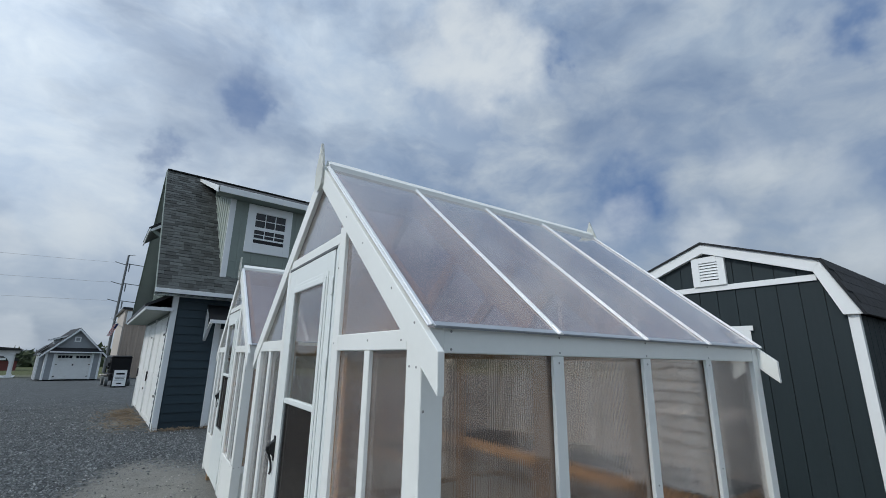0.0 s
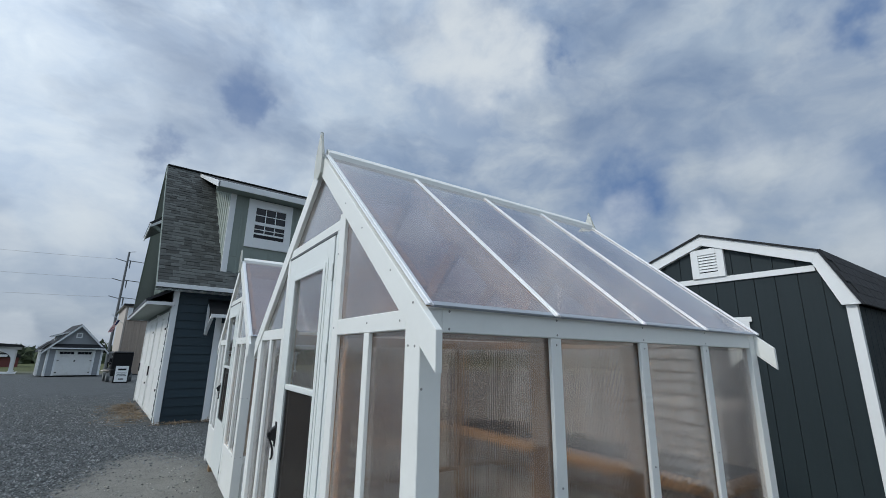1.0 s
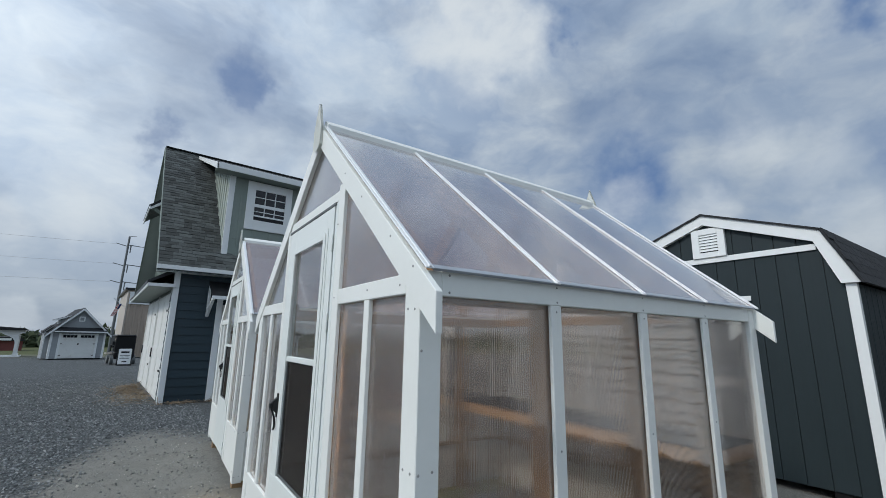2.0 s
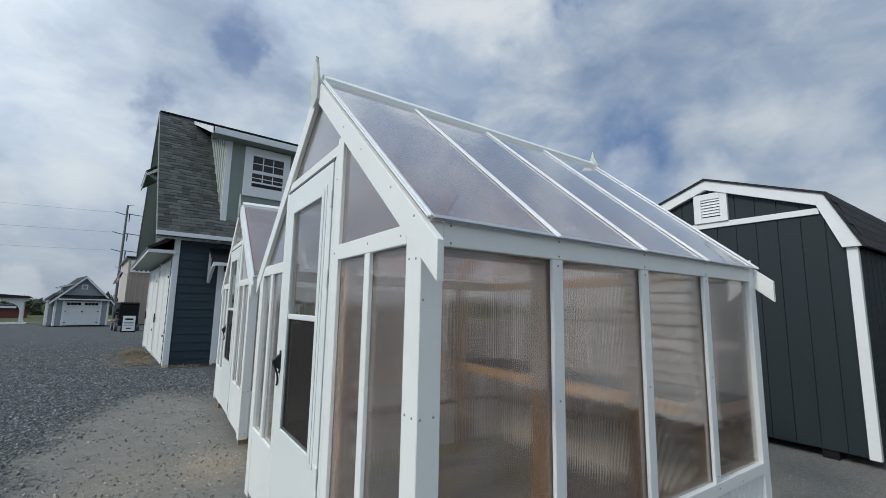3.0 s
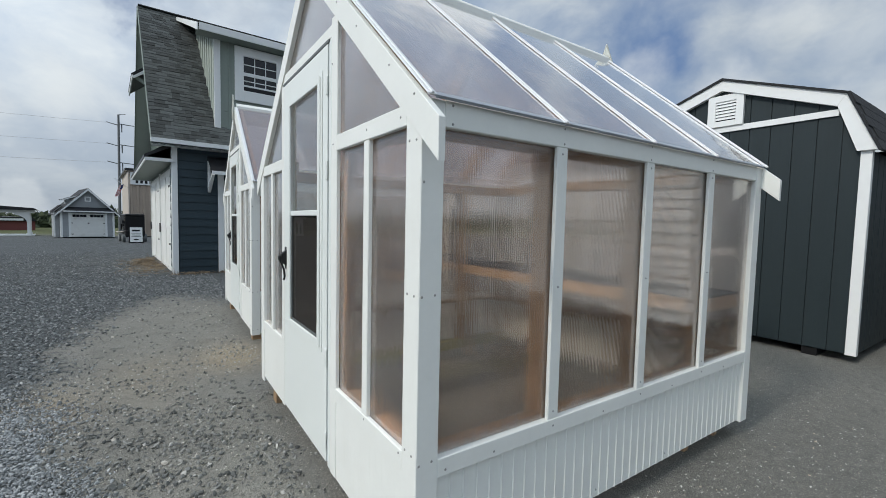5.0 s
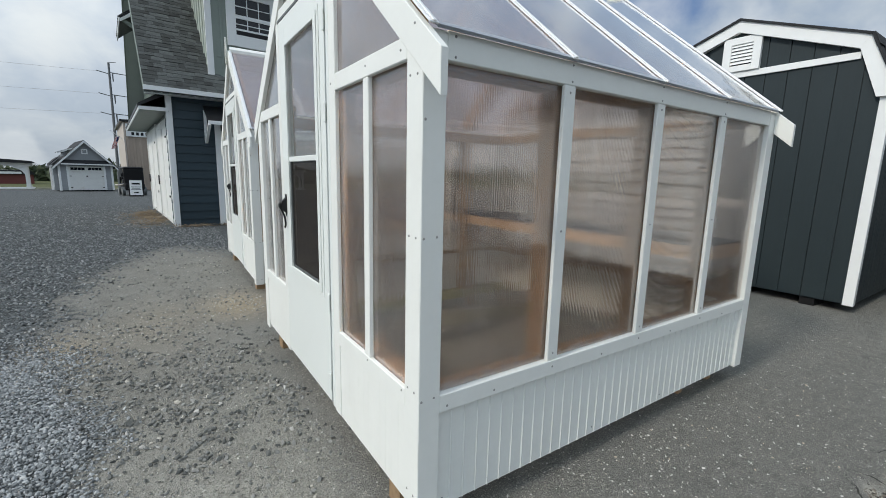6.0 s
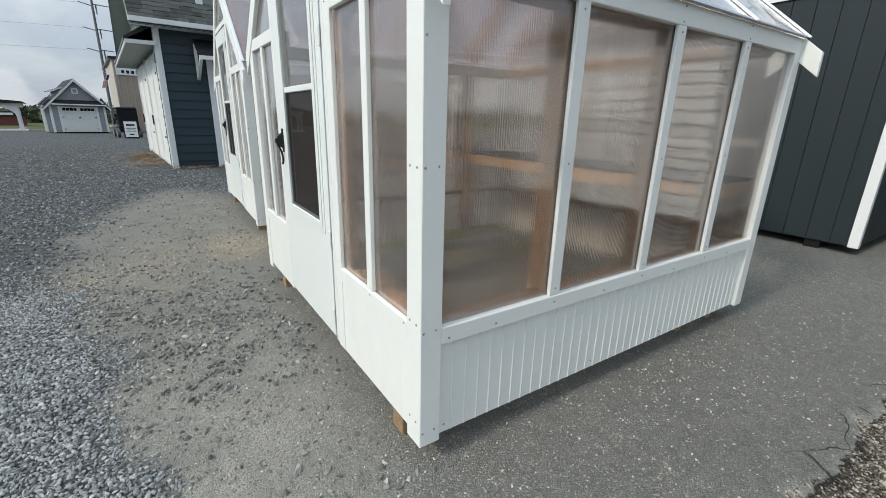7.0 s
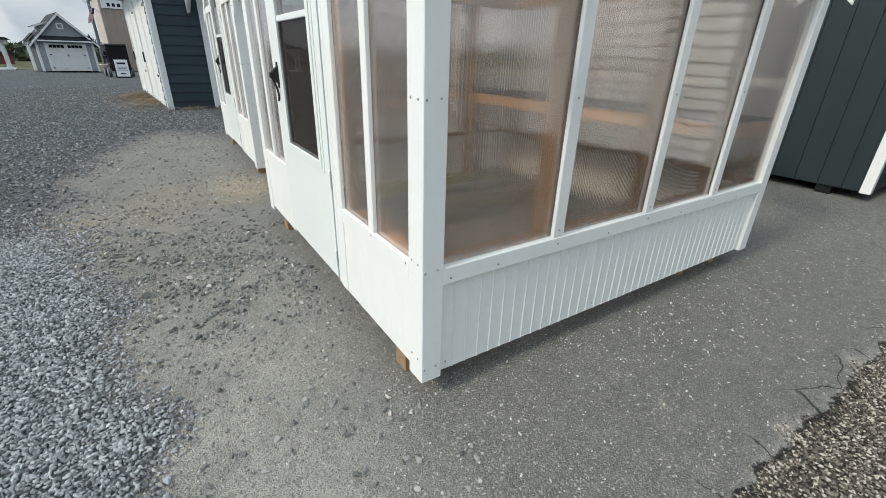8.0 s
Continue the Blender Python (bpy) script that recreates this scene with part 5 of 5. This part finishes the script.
def small_tree(x, y, height):
    """A slight tree that shows over the shed roof: trunk, limbs and loose leaves."""
    rng = np.random.default_rng(21)
    t = thing("tree", "slight green tree standing behind the charcoal shed", "tree", at=pose(x, y, gz(x, y)))
    part("trunk", rod((0, 0, 0), (0.1, 0.05, height * 0.8), 0.09, 0.025, 9), SKID, t)
    limbs = bmesh.new()
    tips = []
    for i in range(16):
        z = height * (0.3 + 0.5 * i / 16)
        a = 2.4 * i
        reach = height * 0.2 * (1.25 - i / 16)
        tip = Vector((reach * math.cos(a), reach * math.sin(a), z + reach * 1.1))
        rod((0.1 * z / height, 0.05 * z / height, z), tip, 0.022, 0.007, 5, limbs)
        tips += [tip, tip * 0.75 + Vector((0, 0, z * 0.22))]
    part("limbs", limbs, SKID, t)
    tips.append(Vector((0.1, 0.05, height * 0.92)))
    c = np.repeat(np.array([tuple(p) for p in tips]), 90, 0)
    c = c + rng.normal(0, 0.19, c.shape) * np.array([1, 1, 0.9])
    v = (c[:, None, :] + rng.normal(0, 0.045, (len(c), 3, 3))).reshape(-1, 3)
    part("crown", fast_mesh("crown", v, np.arange(len(v)).reshape(-1, 3), LEAF), LEAF, t)


small_tree(28.5, 4.0, 5.75)


# ---- loose stones ----
def stones(name, x, y, size, material, label, flat=0.6, seed=1, jag=0.45):
    rng = np.random.default_rng(seed)
    n = len(x)
    p = (1 + 5 ** 0.5) / 2
    ico = np.array([(-1, p, 0), (1, p, 0), (-1, -p, 0), (1, -p, 0), (0, -1, p), (0, 1, p), (0, -1, -p), (0, 1, -p), (p, 0, -1), (p, 0, 1), (-p, 0, -1), (-p, 0, 1)]) / 1.9
    tri = np.array([(0, 11, 5), (0, 5, 1), (0, 1, 7), (0, 7, 10), (0, 10, 11), (1, 5, 9), (5, 11, 4), (11, 10, 2), (10, 7, 6), (7, 1, 8), (3, 9, 4), (3, 4, 2), (3, 2, 6), (3, 6, 8), (3, 8, 9), (4, 9, 5), (2, 4, 11), (6, 2, 10), (8, 6, 7), (9, 8, 1)])
    v = ico[None] * (0.9 - jag + 2 * jag * rng.random((n, 12, 1)))
    v = v * np.stack([1.0 + 0.5 * rng.random(n), 0.6 + 0.4 * rng.random(n), flat * (0.6 + 0.6 * rng.random(n))], 1)[:, None, :]
    tx, ty = rng.normal(0, 0.35, (2, n))
    ca, sa = np.cos(tx)[:, None], np.sin(tx)[:, None]
    v = np.stack([v[..., 0], v[..., 1] * ca - v[..., 2] * sa, v[..., 1] * sa + v[..., 2] * ca], -1)
    ca, sa = np.cos(ty)[:, None], np.sin(ty)[:, None]
    v = np.stack([v[..., 0] * ca + v[..., 2] * sa, v[..., 1], -v[..., 0] * sa + v[..., 2] * ca], -1)
    az = rng.random(n) * 2 * math.pi
    ca, sa = np.cos(az)[:, None], np.sin(az)[:, None]
    v = np.stack([v[..., 0] * ca - v[..., 1] * sa, v[..., 0] * sa + v[..., 1] * ca, v[..., 2]], -1)
    v = v * (size / 2)[:, None, None] + np.stack([x, y, ground_height(x, y) + size * 0.2], 1)[:, None, :]
    t = tri[None] + 12 * np.arange(n)[:, None, None]
    tagged(new(name, fast_mesh(name, v.reshape(-1, 3), t.reshape(-1, 3), material)), label, "gravel", kind="stuff")


def stone_material(name, dark, lite, odd, odd_share):
    m = bpy.data.materials.new(name)
    m.use_nodes = True
    N = Nodes(m.node_tree)
    geo = N.add("ShaderNodeNewGeometry")
    r = geo.outputs["Random Per Island"]
    grain = N.noise(geo.outputs["Position"], 300, 3.0, 0.6, 0.3, 0.7)
    c = N.mix(r, dark, lite)
    hop = N.math("FRACT", N.math("MULTIPLY", r, 37.0))
    c = N.mix(N.math("LESS_THAN", hop, odd_share), c, odd)
    c = N.mix(N.math("MULTIPLY", grain, 0.3), c, tuple(0.5 * k for k in dark))
    N.add("ShaderNodeOutputMaterial", Surface=N.add("ShaderNodeBsdfPrincipled", Base_Color=c, Roughness=0.85, Specular_IOR_Level=0.15))
    return m


GRAVEL = stone_material("grey_gravel", (0.115, 0.126, 0.131), (0.48, 0.505, 0.512), (0.56, 0.57, 0.565), 0.04)
# Darker copy of the grey gravel for the stones farther away.
DULL = stone_material("darker_gravel", (0.09, 0.099, 0.102), (0.35, 0.368, 0.368), (0.42, 0.43, 0.42), 0.04)
STRAY = stone_material("dusty_stones", (0.12, 0.124, 0.118), (0.40, 0.40, 0.375), (0.56, 0.53, 0.47), 0.08)
KICKED = stone_material("kicked_stones", (0.09, 0.095, 0.092), (0.29, 0.296, 0.282), (0.52, 0.51, 0.48), 0.06)
GRAIN = stone_material("stone_dust_grains", (0.20, 0.196, 0.175), (0.47, 0.455, 0.40), (0.66, 0.65, 0.60), 0.04)
CHIPS = stone_material("pale_chips", (0.26, 0.245, 0.215), (0.52, 0.48, 0.41), (0.62, 0.60, 0.55), 0.25)
WHITECHIPS = stone_material("white_chips", (0.50, 0.49, 0.45), (0.78, 0.77, 0.73), (0.62, 0.52, 0.40), 0.15)
GRIT = stone_material("mixed_grit", (0.055, 0.050, 0.045), (0.27, 0.24, 0.20), (0.56, 0.52, 0.44), 0.27)
rs = np.random.default_rng(11)


def scatter(n, x0, x1, y0, y1, keep):
    x, y = x0 + (x1 - x0) * rs.random(n), y0 + (y1 - y0) * rs.random(n)
    k = rs.random(n) < keep(x, y)
    return x[k], y[k]


sx, sy = scatter(150000, -3.2, -0.5, -1.8, 3.6, lambda x, y: smooth(y, -1.8, -0.7) * zones(x, y)[0] ** 1.3 * smooth(x, -3.2, -1.9) * (1.0 - smooth(y, 2.2, 3.6)))
stones("loose_gravel", sx, sy, 0.008 + 0.014 * rs.random(len(sx)) ** 1.3, GRAVEL, "loose angular blue-grey gravel on the lot", 0.85, 2, 0.30)
sx, sy = scatter(34000, -6.5, 0.4, 1.0, 11.0, lambda x, y: zones(x, y)[0] * np.maximum(smooth(y, 2.2, 3.6), 1 - smooth(x, -3.0, -1.9)) * smooth(x, -6.5, -4.5) * (1 - smooth(y, 9.4, 11.0)))
stones("loose_gravel", sx, sy, 0.015 + 0.021 * rs.random(len(sx)), DULL, "loose angular blue-grey gravel on the lot", 0.75, 3)
sx, sy = scatter(15000, -1.6, 0.1, -0.6, 6.5, lambda x, y: (1 - zones(x, y)[0]) * (0.22 + 0.75 * np.exp(-(((x + 0.45) / 0.35) ** 2 + ((y - 1.9) / 0.7) ** 2)) + 0.6 * np.exp(-(((x + 0.9) / 0.3) ** 2 + ((y - 2.6) / 0.8) ** 2))))
clump = np.sin(7.0 * sx + 2.0 * np.sin(5.0 * sy)) * np.sin(6.1 * sy + 1.5 * np.sin(8.0 * sx + 1.0)) > -0.5
sx, sy = sx[clump], sy[clump]
stones("stray_gravel", sx, sy, 0.006 + 0.021 * rs.random(len(sx)) ** 1.6, STRAY, "stray grey stones pressed into packed stone dust", 1.0, 4)
# bigger stones kicked across the packed strip, thickest beside the door
sx, sy = scatter(13000, -1.5, 0.25, -0.7, 3.0, lambda x, y: (1 - zones(x, y)[0]) * (0.025 + 0.75 * np.exp(-(((x + 0.42) / 0.42) ** 2 + ((y - 1.55) / 0.62) ** 2)) + 0.30 * np.exp(-(((x + 1.0) / 0.3) ** 2 + ((y - 1.9) / 0.5) ** 2))))
clump = np.sin(9.0 * sx + 2.0 * np.sin(7.0 * sy)) * np.sin(8.1 * sy + 1.5 * np.sin(10.0 * sx + 1.0)) > -0.35
sx, sy = sx[clump & (sx < 0.02)], sy[clump & (sx < 0.02)]
stones("stray_gravel", sx, sy, 0.011 + 0.020 * rs.random(len(sx)) ** 1.5, KICKED, "dark grey stones kicked loose beside the greenhouse door", 0.9, 14)
sx, sy = scatter(42000, -1.25, 0.9, -0.95, 2.4, lambda x, y: (1 - zones(x, y)[0]) * (1 - zones(x, y)[2]) * (1 - 0.55 * smooth(x, 0.0, 0.6)) * (1 - 0.7 * smooth(y, 0.8, 2.4)))
inside_gh = (sx > 0.1) & (sy > 0.1)
sx, sy = sx[~inside_gh], sy[~inside_gh]
stones("stone_dust", sx, sy, 0.004 + 0.007 * rs.random(len(sx)) ** 2, GRAIN, "coarse grains on the packed stone dust", 0.8, 12)
sx, sy = scatter(9500, -0.9, 4.5, -0.9, 0.5, lambda x, y: 0.5 * (1 - zones(x, y)[2]))
stones("stray_gravel", sx, sy, 0.003 + 0.008 * rs.random(len(sx)) ** 2, CHIPS, "small pale chips on the asphalt", 0.6, 5)
sx, sy = scatter(2600, -0.4, 3.4, -0.85, 0.35, lambda x, y: (1 - zones(x, y)[2]) * (0.10 + 0.9 * np.exp(-(((x - 1.3) / 0.7) ** 2 + ((y + 0.22) / 0.22) ** 2))))
sx, sy = sx[~((sx > 0) & (sy > 0.03))], sy[~((sx > 0) & (sy > 0.03))]
stones("stray_gravel", sx, sy, 0.006 + 0.008 * rs.random(len(sx)) ** 1.5, WHITECHIPS, "white stone chips strewn on the asphalt", 0.6, 15)
sx, sy = scatter(46000, 0.2, 3.6, -2.0, -0.8, lambda x, y: zones(x, y)[2] * smooth(y, -2.0, -1.3) * (1 - smooth(x, 2.4, 3.6)))
stones("loose_grit", sx, sy, 0.005 + 0.009 * rs.random(len(sx)), GRIT, "brown and cream grit beside the asphalt edge", 0.65, 6)


sx, sy = scatter(22000, -2.0, 0.2, 1.9, 5.2, lambda x, y: np.clip(zones(x, y)[3], 0, 1) * 0.85)
stones("pale_chips", sx, sy, 0.005 + 0.011 * rs.random(len(sx)) ** 1.5, CHIPS, "pale sandy chips strewn over packed stone dust", 0.6, 7)
sx, sy = scatter(26000, -9.0, 0.0, 9.4, 24.0, lambda x, y: (x < -0.45 - 0.09 * (y - 10.6)) * smooth(y, 9.4, 11.0) * (1.0 - smooth(y, 10.5, 24)) * smooth(x, -9.0, -6.0))
stones("loose_gravel", sx, sy, 0.018 + 0.022 * rs.random(len(sx)), DULL, "loose angular blue-grey gravel on the lot", 0.6, 9)


# ---- straw by the garage doors ----
def straw():
    rng = np.random.default_rng(8)
    n = 800
    t = rng.random(n)
    x = -0.62 - 0.07 * (t * 4) + rng.normal(0, 0.28, n)
    y = 10.8 + 4.4 * t ** 0.8 + rng.normal(0, 0.2, n)
    keep = x < -0.40 - 0.084 * (y - 10.6)
    x, y = x[keep], y[keep]
    n = len(x)
    z = ground_height(x, y) + 0.10 * rng.random(n) * np.exp(-((x + 0.65) / 0.3) ** 2)
    m = 110
    u = rng.random(m) * 1.3 - 0.1
    x, y = np.concatenate([x, -0.31 + u]), np.concatenate([y, 10.53 + 0.07 * u - 0.12 * rng.random(m)])
    z = np.concatenate([z, ground_height(x[n:], y[n:]) + 0.04 * rng.random(m)])
    n += m
    d = rng.normal(0, 1, (n, 3)) * np.array([1, 1, 0.35])
    d = d / np.linalg.norm(d, axis=1)[:, None] * (0.06 + 0.10 * rng.random(n))[:, None]
    c = np.stack([x, y, z + 0.015], 1)
    w = np.cross(d, rng.normal(0, 1, (n, 3)))
    w = w / np.linalg.norm(w, axis=1)[:, None] * 0.004
    v = np.stack([c - d - w, c - d + w, c + d + w, c + d - w], 1).reshape(-1, 3)
    i = 4 * np.arange(n)[:, None]
    tr = np.concatenate([i + np.array([[0, 1, 2]]), i + np.array([[0, 2, 3]])])
    tagged(new("straw", fast_mesh("straw", v, tr, STRAW)), "scattered dry straw along the garage doors", "straw", kind="stuff")


straw()
